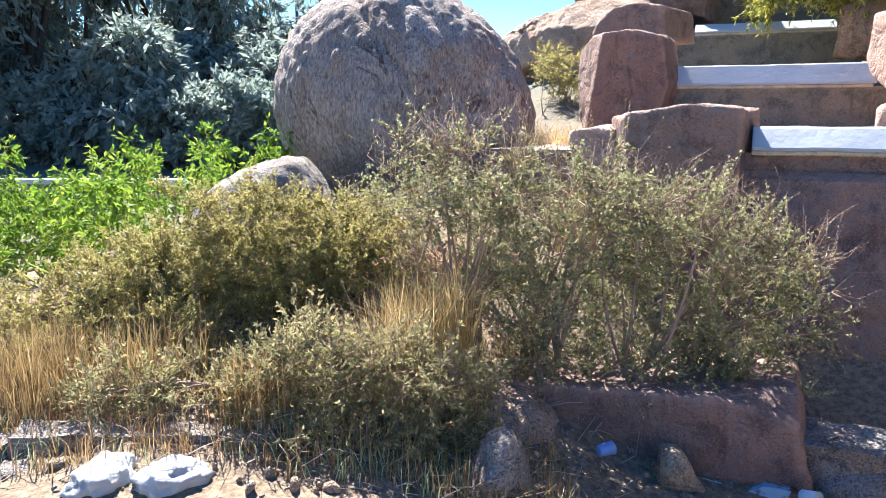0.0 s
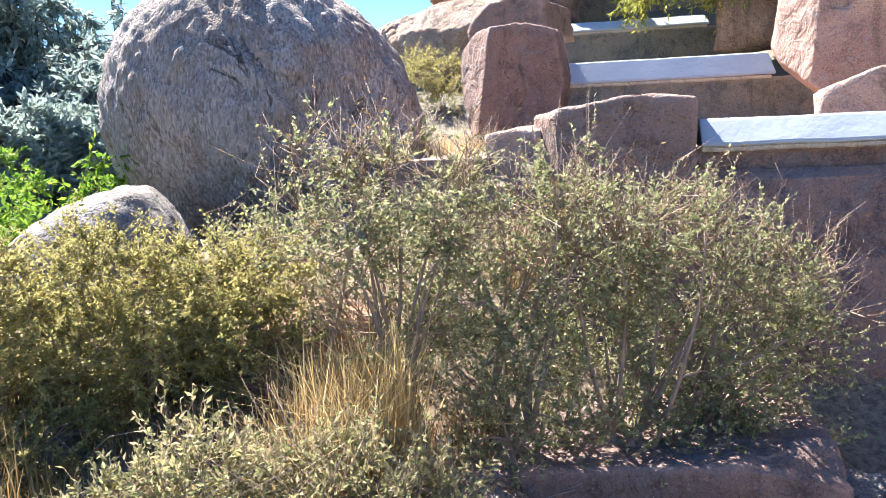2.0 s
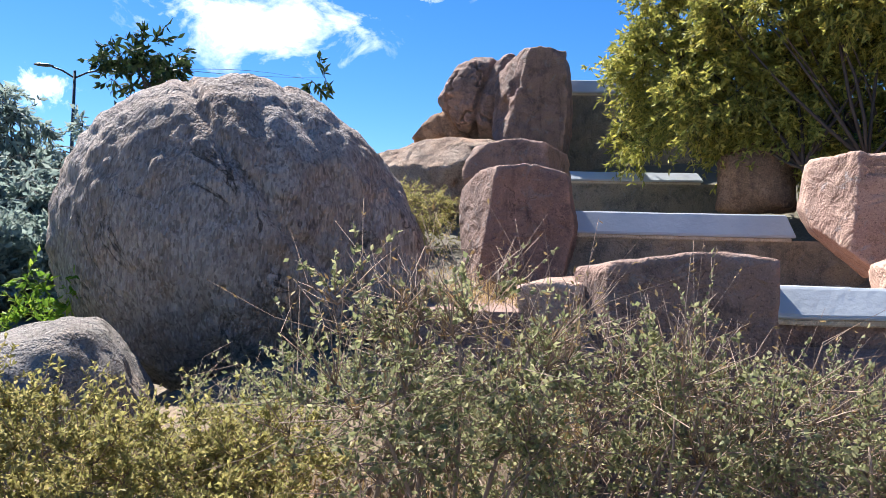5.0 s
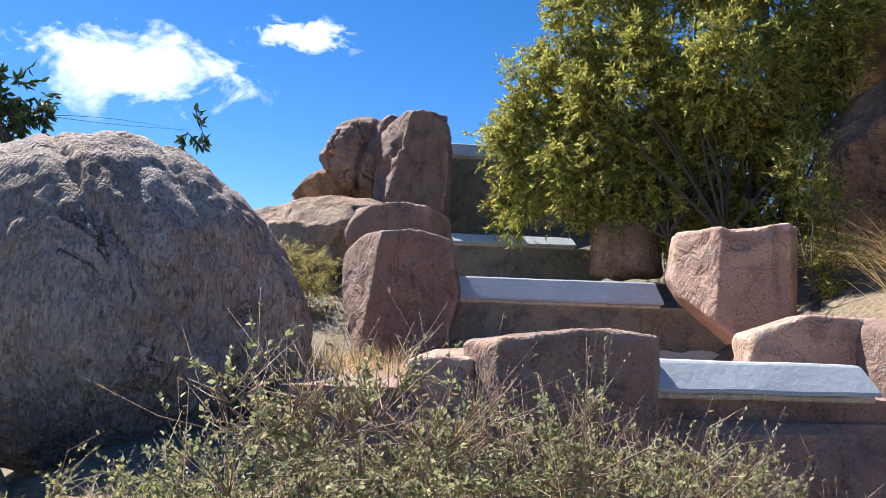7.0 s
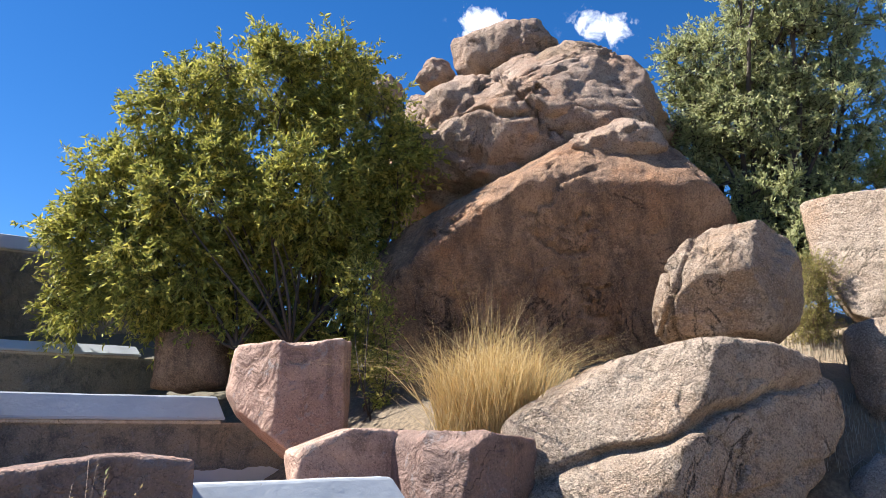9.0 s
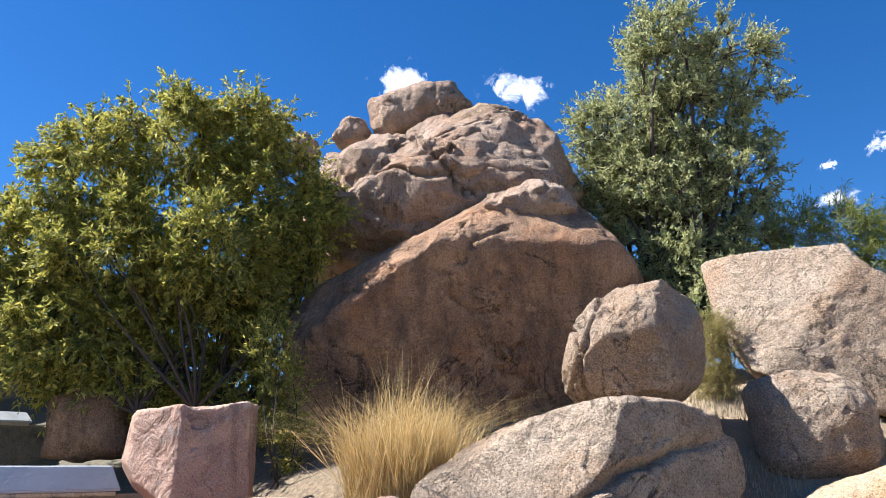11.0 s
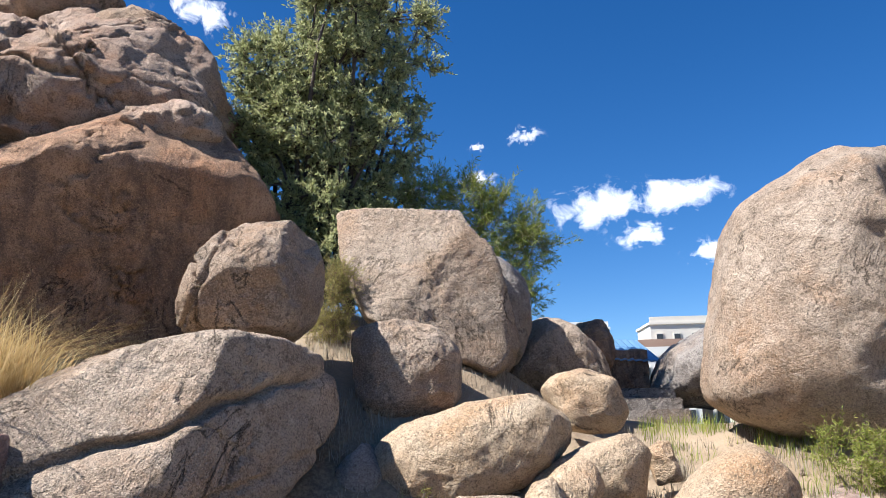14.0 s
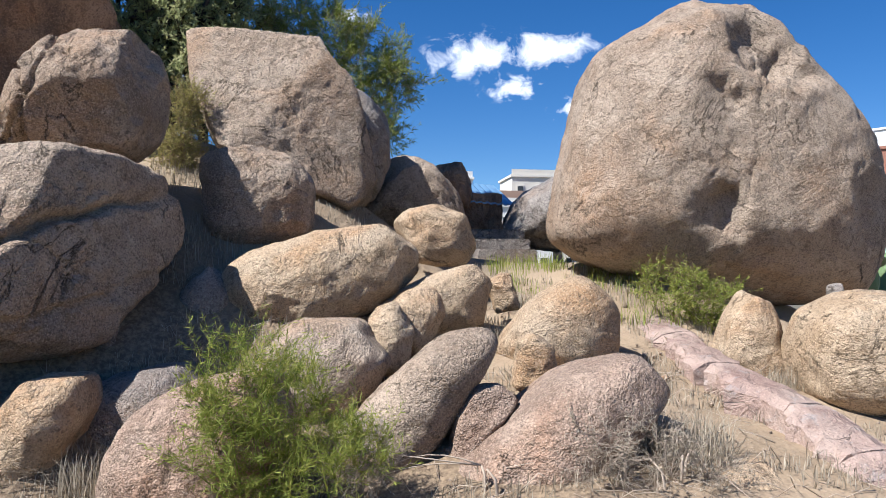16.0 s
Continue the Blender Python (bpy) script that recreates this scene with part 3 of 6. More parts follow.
BUSH_GOLD = [(-1.08, 4.30, 0.88, 0.41, 0.33, 0.22), (-0.66, 4.30, 0.84, 0.32, 0.26, 0.19), (-1.41, 4.30, 0.65, 0.38, 0.31, 0.26), (-1.74, 4.30, 0.55, 0.38, 0.31, 0.26), (-0.99, 4.30, 0.65, 0.48, 0.38, 0.22), (-1.49, 4.30, 0.97, 0.19, 0.15, 0.13), (-2.08, 4.30, 0.48, 0.29, 0.23, 0.22), (-0.60, 4.30, 0.68, 0.19, 0.15, 0.13), (-1.20, 4.30, 0.41, 0.45, 0.36, 0.16), (-1.66, 4.30, 0.31, 0.38, 0.31, 0.16), (-0.87, 4.30, 0.38, 0.29, 0.23, 0.16), (-2.16, 4.30, 0.24, 0.29, 0.23, 0.16), (-2.45, 4.30, 0.34, 0.26, 0.20, 0.19), (-0.42, 4.4, 0.84, 0.26, 0.22, 0.16), (-0.5, 4.2, 0.62, 0.25, 0.2, 0.2), (-0.75, 4.25, 0.5, 0.3, 0.2, 0.2), (-1.9, 3.95, 0.22, 0.4, 0.25, 0.22), (-2.45, 4.0, 0.25, 0.36, 0.25, 0.22), (-1.4, 3.95, 0.3, 0.36, 0.25, 0.2)]
WEEDS = [(-0.49, 3.40, 0.03, 0.45, 0.36, 0.23), (-0.17, 3.40, 0.26, 0.30, 0.24, 0.23), (-0.71, 3.40, -0.14, 0.30, 0.24, 0.20), (-0.01, 3.40, -0.05, 0.23, 0.18, 0.18), (-0.38, 3.40, 0.31, 0.23, 0.18, 0.15), (-0.80, 3.40, 0.26, 0.23, 0.18, 0.18), (-1.15, 3.40, 0.20, 0.25, 0.20, 0.15), (-1.49, 3.40, 0.23, 0.23, 0.18, 0.15), (-0.98, 3.40, -0.08, 0.23, 0.18, 0.15), (-0.59, 3.40, 0.42, 0.20, 0.16, 0.15), (0.10, 3.40, 0.23, 0.18, 0.14, 0.15)]
LEAFY = [(-1.92, 13.75, 4.32, 0.49, 0.39, 0.18), (-1.57, 13.65, 4.49, 0.41, 0.33, 0.16), (-2.23, 13.83, 4.10, 0.33, 0.26, 0.13), (-1.36, 13.59, 4.13, 0.37, 0.29, 0.13), (-1.75, 13.70, 4.03, 0.41, 0.33, 0.15), (0.58, 13.05, 4.18, 0.29, 0.24, 0.08), (1.03, 12.92, 3.78, 0.11, 0.09, 0.05)]
BROOM = [(3.47, 2.19, 0.98, 0.29, 0.23, 0.21), (3.44, 1.95, 0.83, 0.31, 0.25, 0.23), (3.50, 2.39, 0.77, 0.21, 0.17, 0.18), (3.40, 1.70, 0.67, 0.23, 0.19, 0.16), (3.46, 2.13, 0.59, 0.36, 0.29, 0.16)]
GREYBUSH = [(3.34, 0.54, 0.65, 0.21, 0.17, 0.16), (3.31, 0.27, 0.65, 0.24, 0.19, 0.16), (3.28, 0.09, 0.52, 0.24, 0.19, 0.13), (3.49, 1.64, 0.62, 0.16, 0.13, 0.16)]
SIDEBUSH = [(5.84, -1.12, 1.32, 0.37, 0.30, 0.16), (5.87, -0.89, 1.41, 0.23, 0.19, 0.14), (5.80, -1.44, 1.27, 0.19, 0.15, 0.14), (5.83, -1.21, 1.13, 0.28, 0.22, 0.12)]
PATHGRASS = [(6.69, -0.10, 1.65, 0.21, 0.17, 0.18), (6.64, -0.41, 1.55, 0.31, 0.25, 0.13), (6.60, -0.72, 1.40, 0.26, 0.21, 0.11)]
HILLBUSH = [(1.64, 10.63, 2.10, 0.41, 0.32, 0.29), (1.79, 10.49, 1.75, 0.29, 0.23, 0.35), (1.46, 10.78, 2.21, 0.23, 0.19, 0.17)]
UNDERTREE = [(5.37, 6.84, 2.58, 0.27, 0.22, 0.49), (5.46, 6.70, 2.14, 0.27, 0.22, 0.27), (5.30, 6.94, 3.03, 0.33, 0.26, 0.33)]
SLABBUSH = [(6.88, 3.10, 2.83, 0.13, 0.10, 0.31), (6.88, 3.17, 2.52, 0.18, 0.15, 0.16), (6.88, 3.05, 3.05, 0.08, 0.06, 0.16)]

# ---- rocks: centre, turn, bounding planes (angle, distance), half depth ----
rock('boulder', 'huge rounded grey-brown granite boulder balanced on the slope', (-0.36, 7.62, 1.60), -16, [(-170, 1.3), (-149, 1.24), (-125, 1.2), (-102, 1.19), (-77, 1.12), (-54, 1.21), (-25, 1.27), (1, 1.29), (28, 1.1), (48, 1.08), (69, 1.11), (94, 1.15), (112, 1.2), (135, 1.3), (154, 1.34), (176, 1.32)], 1.22, BALL, sharp=16, bump=0.03, freq=1.5, level=6, seed=3, fine=0.6, round=2.0, cuts=2, grit=0.02, flute=0.022, grooves=((0.75, 0, 0.66, 0.42, 0.035, 0.05), (0.85, 0, 0.5, 0.78, 0.03, 0.03)))
rock('boulder', 'low grey granite boulder beside the huge round one', (-1.38, 5.91, 0.70), 0, [(-156, 0.61), (-90, 0.47), (-37, 0.54), (17, 0.53), (39, 0.53), (92, 0.46), (109, 0.43), (139, 0.45), (163, 0.52)], 0.70, GREY, sharp=18, bump=0.05, seed=4)
rock('boulder', 'dark brown granite outcrop under the bushes', (-0.43, 4.65, 0.27), 0, [(-125, 0.47), (-84, 0.4), (-21, 0.58), (22, 0.58), (76, 0.46), (117, 0.28), (135, 0.34)], 0.50, BROWN, seed=5)
rock('moulded_pillar', 'tall pinkish-brown moulded cement pillar rock beside the steps', (1.93, 8.34, 1.72), -30, [(-175, 0.5), (-160, 0.49), (-89, 0.62), (-13, 0.50), (12, 0.54), (73, 0.66), (95, 0.62), (128, 0.76)], 0.40, MOULD, sharp=64, bump=0.03, seed=6, level=6, facets=((-0.80, -0.62, 0.12, 0.40), (0.30, -0.95, 0.0, 0.36)), category='pillar', round=1.12, cuts=2, fine=0.5, grit=0.006, grooves=((1, 0, 0.05, 0.16, 0.012, 0.025),))
rock('moulded_pillar', 'small moulded cement rock standing behind a taller one', (2.47, 9.71, 2.57), -41, [(-172, 0.49), (-89, 0.23), (4, 0.47), (75, 0.28), (95, 0.22), (159, 0.42)], 0.45, MOULD, sharp=60, bump=0.03, seed=7, category='pillar', round=1.12, cuts=3, fine=0.4, level=5, grit=0.006)
rock('moulded_pillar', 'tall notched moulded cement pillar at the top of the steps', (3.62, 12.20, 3.72), -30, [(-106, 0.66), (-4, 0.55), (5, 0.57), (85, 0.83), (120, 0.78), (177, 0.54)], 0.45, MOULD, sharp=60, bump=0.05, seed=8, level=6, category='pillar', round=1.12, cuts=5, fine=0.6, facets=((-0.75, -0.62, 0.2, 0.42),), dents=((-1, -0.5, 0.1, 0.35, 0.14), (-0.6, -1, 0.9, 0.22, 0.1)), crag=0.06)
rock('boulder', 'brown granite rock leaning behind the top pillar', (3.17, 13.06, 4.09), -30, [(-177, 0.65), (-132, 0.6), (-89, 0.66), (-26, 0.5), (25, 0.71), (91, 0.59), (128, 0.52), (147, 0.52)], 0.50, MOULD, sharp=40, bump=0.07, seed=9, level=6, cuts=10, crag=0.12, grooves=((1, 0, -0.3, 0.1, 0.05, 0.12),))
rock('boulder', 'brown granite rock on the ridge', (2.71, 13.57, 3.68), -41, [(-90, 0.3), (7, 0.47), (110, 0.14), (135, 0.15)], 0.40, BROWN, seed=10)
rock('boulder', 'broad sloping granite outcrop behind the pillars', (1.94, 12.85, 2.55), -41, [(-97, 0.63), (-70, 0.83), (3, 2.0), (70, 1.16), (91, 0.68), (104, 0.55), (111, 0.56), (127, 0.89)], 0.90, ROSE, sharp=20, bump=0.07, level=6, seed=11, crag=0.12, strata=0.04, cuts=16)
rock('moulded_boulder', 'broad flat-topped moulded cement rock below the pillar', (1.78, 5.54, 0.94), -30, [(-180, 0.56), (-89, 0.65), (0, 0.40), (40, 0.72), (82, 0.64), (97, 0.60), (140, 0.80)], 0.36, MOULD, sharp=60, bump=0.03, seed=12, level=6, facets=((0.0, -0.6, 0.8, 0.78), (-0.8, -0.6, 0, 0.5)), round=1.12, cuts=0, fine=0.4, grit=0.006)
rock('moulded_boulder', 'low pale moulded cement rock in the dry grass', (1.26, 5.95, 1.0), -30, [(-174, 0.16), (-89, 0.42), (2, 0.18), (92, 0.41), (120, 0.42)], 0.3, MOULD_LIGHT, sharp=40, bump=0.03, seed=13, round=1.12, cuts=0, fine=0.4, grit=0.006)
rock('moulded_block', 'wedge-shaped pink moulded cement block beside the steps', (4.12, 6.64, 1.95), -35, [(-154, 0.42), (-131, 0.36), (-63, 0.43), (0, 0.48), (93, 0.45), (171, 0.5)], 0.36, MOULD_LIGHT, sharp=64, bump=0.02, seed=14, level=6, facets=((-0.82, -0.6, 0.05, 0.36), (0.95, -0.4, 0, 0.46)), category='block', round=1.12, cuts=0, fine=0.4, grit=0.006, dents=((0.0, -0.75, 1.0, 0.28, 0.05),))
rock('moulded_ledge', 'low pale moulded cement ledge with a white painted foot', (3.65, 5.61, 1.52), -41, [(-174, 0.4), (-89, 0.17), (8, 0.38), (87, 0.18), (111, 0.18)], 0.38, MOULD_LIGHT, sharp=44, bump=0.02, seed=15, category='ledge', round=1.12, cuts=4, fine=0.4, level=5, grit=0.006)
rock('moulded_block', 'squared moulded cement rock at the end of the lowest cap', (3.80, 4.77, 1.13), -22, [(-180, 0.36), (-90, 0.75), (0, 0.36), (84, 0.53), (125, 0.62)], 0.36, MOULD, sharp=60, bump=0.03, seed=16, level=6, facets=((-0.9, -0.5, 0.15, 0.42), (0.3, -0.9, 0.0, 0.36)), category='block', round=1.12, cuts=3, fine=0.5, grit=0.006)
rock('boulder', 'brown rock under the spreading green tree', (5.00, 9.06, 2.50), -41, [(-90, 0.37), (5, 0.38), (85, 0.37), (119, 0.38), (177, 0.4)], 0.40, BROWN, seed=17)
rock('boulder', 'huge brown granite dome with dark run-off streaks', (7.36, 5.82, 3.48), -76, [(-165, 2.09), (-92, 1.41), (-52, 1.98), (2, 2.01), (35, 1.8), (68, 1.66), (97, 1.34), (108, 1.24), (113, 1.23), (135, 1.5), (173, 1.97)], 1.60, BROWN, sharp=34, bump=0.03, freq=0.8, level=6, seed=18, fine=0.35, cuts=3, facets=((-0.32, -0.46, 0.84, 1.22), (0.25, -0.75, 0.62, 1.42), (0.22, -0.9, -0.4, 0.95)), crag=0.08, grit=0.016, flute=0.02)
rock('boulder', 'sunlit fractured granite shoulder above the dome', (8.24, 6.70, 5.46), -76, [(-168, 2.12), (-92, 1.2), (-77, 1.31), (15, 1.94), (37, 1.68), (53, 1.53), (97, 1.09), (102, 1.13), (155, 2.11)], 1.50, ROSE, sharp=32, bump=0.09, freq=1.1, level=6, seed=19, fine=0.5, cuts=20, grooves=((0.25, 0, 1, -0.1, 0.025, 0.16), (-0.35, 0, 1, 0.4, 0.02, 0.1), (1, 0, 0.8, 0.35, 0.02, 0.12), (0.1, 0, 1, 0.1, 0.015, 0.07)), facets=((-0.1, -0.6, 0.8, 1.0),), crag=0.16, strata=0.2, grit=0.014)
rock('boulder', 'flat-topped pink granite block crowning the rock pile', (8.42, 6.94, 6.95), -76, [(-157, 0.77), (-90, 0.39), (-12, 0.79), (38, 0.63), (86, 0.37), (100, 0.43), (166, 0.76)], 0.60, ROSE, sharp=50, bump=0.06, seed=20, level=5, grit=0.02, crag=0.05)
rock('boulder', 'small pink granite stone on the rock pile', (8.07, 7.96, 6.76), -76, [(-120, 0.22), (-38, 0.27), (14, 0.27), (69, 0.28), (121, 0.29), (162, 0.25)], 0.30, ROSE, seed=21, cuts=12, grit=0.02)
rock('boulder', 'small pink granite stone on the rock pile', (7.69, 8.55, 6.55), -76, [(-167, 0.16), (-92, 0.3), (-3, 0.19), (38, 0.22), (95, 0.31), (158, 0.22)], 0.25, ROSE, seed=22, cuts=12, grit=0.02)
rock('boulder', 'rounded pitted granite boulder perched on a flat one', (5.67, 3.55, 2.75), -76, [(-138, 0.65), (-92, 0.46), (-46, 0.55), (-13, 0.54), (13, 0.55), (54, 0.55), (98, 0.42), (131, 0.42), (150, 0.44), (176, 0.53)], 0.60, TAN, sharp=26, bump=0.03, freq=2.0, seed=23, facets=((0.75, -0.6, 0.1, 0.5), (-0.3, -0.6, 0.7, 0.55)), fine=0.25, cuts=9, grooves=((1, 0, 0.1, -0.42, 0.012, 0.08), (0.9, 0, -0.4, -0.3, 0.012, 0.05)), dents=((-0.25, -1, 0.35, 0.07, 0.06), (-0.1, -1, 0.05, 0.06, 0.05), (-0.4, -1, 0.6, 0.05, 0.04), (-0.5, -1, -0.1, 0.05, 0.04)), level=6, grit=0.016)
rock('boulder', 'long cracked granite boulder with a pale upper face and golden foot', (4.70, 3.74, 1.63), -62, [(-173, 1.1), (-136, 0.98), (-90, 0.64), (-65, 0.72), (-40, 0.86), (-10, 1.06), (20, 1.12), (53, 0.98), (77, 0.70), (92, 0.60), (105, 0.57), (120, 0.66), (135, 0.84)], 0.76, TAN, sharp=38, bump=0.035, freq=1.3, level=6, seed=24, fine=0.3, cuts=2, facets=((-0.42, -0.78, 0.46, 0.55), (0.52, -0.85, 0.06, 0.57)), grooves=((-0.32, 0, 0.947, 0.05, 0.03, 0.10), (-0.25, 0, 0.97, -0.38, 0.02, 0.05)), grit=0.008, crag=0.03)
rock('boulder', 'tall tilted granite slab with a flat sunlit face', (7.25, 2.27, 2.95), -84, [(-174, 0.84), (-155, 0.69), (-116, 0.56), (-71, 1.03), (17, 0.67), (35, 0.67), (81, 0.76), (86, 0.79)], 0.42, TAN, sharp=60, bump=0.022, seed=26, level=6, round=1.12, cuts=5, facets=((-0.3, -0.9, 0.3, 0.42),), dents=((0.8, -0.5, 0.9, 0.2, 0.06),), grit=0.012)
rock('boulder', 'dark granite rock leaning behind the tilted slab', (7.92, 1.57, 2.89), -90, [(-91, 0.69), (-24, 0.44), (4, 0.33), (41, 0.37), (62, 0.45), (179, 0.35)], 0.50, GREY, seed=27, cuts=12)
rock('boulder', 'upright granite stone with a rounded top', (6.20, 2.40, 2.05), -90, [(-124, 0.53), (-80, 0.43), (-39, 0.48), (2, 0.45), (42, 0.43), (71, 0.44), (95, 0.48), (142, 0.55), (180, 0.45)], 0.40, TAN, sharp=34, bump=0.04, seed=28, facets=((0.2, -0.5, 0.85, 0.5),), grit=0.014, level=6)
rock('boulder', 'small rounded golden granite boulder', (6.47, 0.94, 1.81), -90, [(-144, 0.25), (-91, 0.26), (-41, 0.37), (16, 0.32), (58, 0.28), (88, 0.26), (107, 0.28), (148, 0.36)], 0.35, GOLD, sharp=18, bump=0.035, seed=29, grit=0.006)
rock('boulder', 'long smooth granite boulder lying along the path', (5.62, 1.88, 1.36), -90, [(-173, 0.73), (-75, 0.29), (-71, 0.27), (-53, 0.35), (9, 0.76), (53, 0.7), (96, 0.44), (102, 0.42), (108, 0.44), (137, 0.61)], 0.50, GOLD, sharp=24, bump=0.035, level=6, seed=30, grit=0.006)
rock('boulder', 'weathered granite rock at the head of the path', (8.51, 0.83, 2.35), -90, [(-170, 0.85), (-91, 0.43), (12, 0.43), (38, 0.33), (76, 0.38), (136, 0.55), (152, 0.66)], 0.50, TAN, seed=31)
rock('boulder', 'dark jagged granite rock near the hut', (10.48, 0.20, 2.70), -90, [(-171, 0.24), (-91, 0.31), (-10, 0.26), (25, 0.26), (96, 0.3), (153, 0.32)], 0.40, BROWN, bump=0.1, seed=32)
rock('boulder', 'pale granite rock beyond the path', (10.62, -1.16, 2.33), -90, [(-98, 0.5), (-4, 0.62), (57, 0.64), (123, 0.34), (156, 0.41)], 0.90, GREY, bump=0.1, seed=33)
rock('boulder', 'giant weathered granite boulder with a dark pitted hollow', (7.06, -1.89, 2.70), -98, [(-128, 1.66), (-105, 1.42), (-86, 1.56), (-18, 1.74), (6, 1.53), (26, 1.39), (41, 1.14), (62, 1.38), (87, 1.48), (108, 1.42), (123, 1.38), (163, 1.4), (172, 1.43)], 1.15, TAN, sharp=30, bump=0.035, freq=1.4, level=6, seed=34, fine=0.35, cuts=4, grit=0.012, crag=0.02, grooves=((1, 0, -0.15, 0.05, 0.012, 0.03),), dents=((0.22, -0.9, 0.72, 0.28, 0.24), (0.45, -0.8, 0.55, 0.2, 0.16), (0.62, -0.15, 0.78, 0.26, 0.42), (-0.17, -1.1, 0.3, 0.1, 0.15), (-0.2, -1.1, -0.62, 0.08, 0.17), (1.3, -0.5, 0.05, 0.12, 0.1), (0.9, -0.9, -0.5, 0.08, 0.05)))
rock('boulder', 'pale tilted granite plate on the ridge of the rock pile', (8.35, 5.71, 6.05), -76, [(-132, 0.36), (-106, 0.43), (-3, 0.91), (40, 0.45), (54, 0.49), (113, 0.69), (118, 0.71)], 0.70, TAN, sharp=30, bump=0.03, seed=101, cuts=10, fine=0.6, grit=0.014, crag=0.1, strata=0.12)
rock('boulder', 'fractured granite ledge with a dark crack beneath', (7.89, 5.62, 5.27), -76, [(-157, 0.9), (-102, 0.39), (-4, 1.05), (55, 0.56), (62, 0.51), (91, 0.63), (150, 0.99)], 0.80, ROSE, sharp=30, bump=0.05, seed=102, cuts=14, fine=0.8, freq=2.4, grit=0.014, crag=0.1, strata=0.12)
rock('boulder', 'broken pink granite ledge on the rock pile', (7.61, 7.10, 5.57), -76, [(-151, 0.69), (-86, 0.63), (-37, 0.63), (15, 0.66), (80, 0.64), (118, 0.59), (165, 0.65)], 0.80, ROSE, sharp=30, bump=0.06, seed=103, cuts=14, fine=0.8, freq=2.4, grit=0.014, crag=0.1, strata=0.12)
rock('boulder', 'rusty broken edge along the top of the dome', (7.40, 5.04, 4.65), -76, [(-106, 0.26), (-84, 0.36), (20, 0.56), (68, 0.33), (102, 0.32), (142, 0.5)], 0.75, ROSE, sharp=30, bump=0.05, seed=104, cuts=16, fine=0.9, freq=3, grit=0.014, crag=0.1, strata=0.12)
rock('stone', 'golden granite stone half sunk in the sandy path', (5.04, 0.27, 1.11), -98, [(-113, 0.36), (-85, 0.35), (-8, 0.45), (19, 0.44), (52, 0.41), (100, 0.31), (124, 0.24), (141, 0.23)], 0.40, GOLD, sharp=20, bump=0.028, freq=2.2, level=5, seed=40, fine=0.5, cuts=3, category='stone', grit=0.005)
rock('stone', 'golden granite stone half sunk in the sandy path', (4.40, 0.56, 0.92), -98, [(-120, 0.18), (-64, 0.18), (9, 0.12), (58, 0.16), (117, 0.19), (175, 0.13)], 0.16, GOLD, sharp=20, bump=0.028, freq=2.2, level=5, seed=41, fine=0.5, cuts=3, category='stone', grit=0.005)
rock('stone', 'tan granite stone half sunk in the sandy path', (4.64, 1.85, 0.88), -98, [(-152, 0.34), (-86, 0.3), (-24, 0.36), (36, 0.39), (90, 0.32), (132, 0.34)], 0.35, TAN, sharp=20, bump=0.028, freq=2.2, level=5, seed=42, fine=0.5, cuts=3, category='stone', grit=0.005)
rock('stone', 'golden granite stone half sunk in the sandy path', (4.73, 1.43, 1.06), -98, [(-163, 0.13), (-84, 0.23), (-10, 0.15), (35, 0.17), (104, 0.22), (154, 0.18)], 0.18, GOLD, sharp=20, bump=0.028, freq=2.2, level=5, seed=43, fine=0.5, cuts=3, category='stone', grit=0.005)
rock('stone', 'golden granite stone half sunk in the sandy path', (4.91, 1.23, 1.14), -98, [(-154, 0.11), (-29, 0.12), (24, 0.2), (92, 0.24), (133, 0.23)], 0.20, GOLD, sharp=20, bump=0.028, freq=2.2, level=5, seed=44, fine=0.5, cuts=3, category='stone', grit=0.005)
rock('stone', 'golden granite stone half sunk in the sandy path', (5.42, 1.18, 1.26), -98, [(-88, 0.28), (-76, 0.27), (-13, 0.51), (47, 0.5), (106, 0.17), (115, 0.15), (134, 0.18)], 0.25, GOLD, sharp=20, bump=0.028, freq=2.2, level=5, seed=45, fine=0.5, cuts=3, category='stone', grit=0.005)
rock('stone', 'golden granite stone half sunk in the sandy path', (5.70, 0.49, 1.33), -98, [(-163, 0.09), (-78, 0.14), (12, 0.1), (90, 0.16), (126, 0.15)], 0.15, GOLD, sharp=20, bump=0.028, freq=2.2, level=5, seed=46, fine=0.5, cuts=3, category='stone', grit=0.005)
rock('stone', 'tan granite stone half sunk in the sandy path', (4.05, 1.38, 0.68), -98, [(-132, 0.63), (-72, 0.39), (-31, 0.22), (35, 0.68), (99, 0.45), (129, 0.25), (135, 0.23), (151, 0.27)], 0.30, TAN, sharp=20, bump=0.028, freq=2.2, level=5, seed=47, fine=0.5, cuts=3, category='stone', grit=0.005)
rock('stone', 'reddish granite stone half sunk in the sandy path', (3.86, 1.00, 0.67), -98, [(-128, 0.26), (-54, 0.13), (-32, 0.08), (49, 0.23), (101, 0.22), (145, 0.17), (171, 0.15)], 0.18, ROSE, sharp=20, bump=0.028, freq=2.2, level=5, seed=48, fine=0.5, cuts=3, category='stone', grit=0.005)
rock('stone', 'reddish granite stone half sunk in the sandy path', (3.81, 0.74, 0.48), -98, [(-134, 0.72), (-64, 0.35), (-37, 0.31), (44, 0.8), (103, 0.46), (126, 0.31), (129, 0.3), (140, 0.34)], 0.45, ROSE, sharp=20, bump=0.028, freq=2.2, level=5, seed=49, fine=0.5, cuts=3, category='stone', grit=0.005)
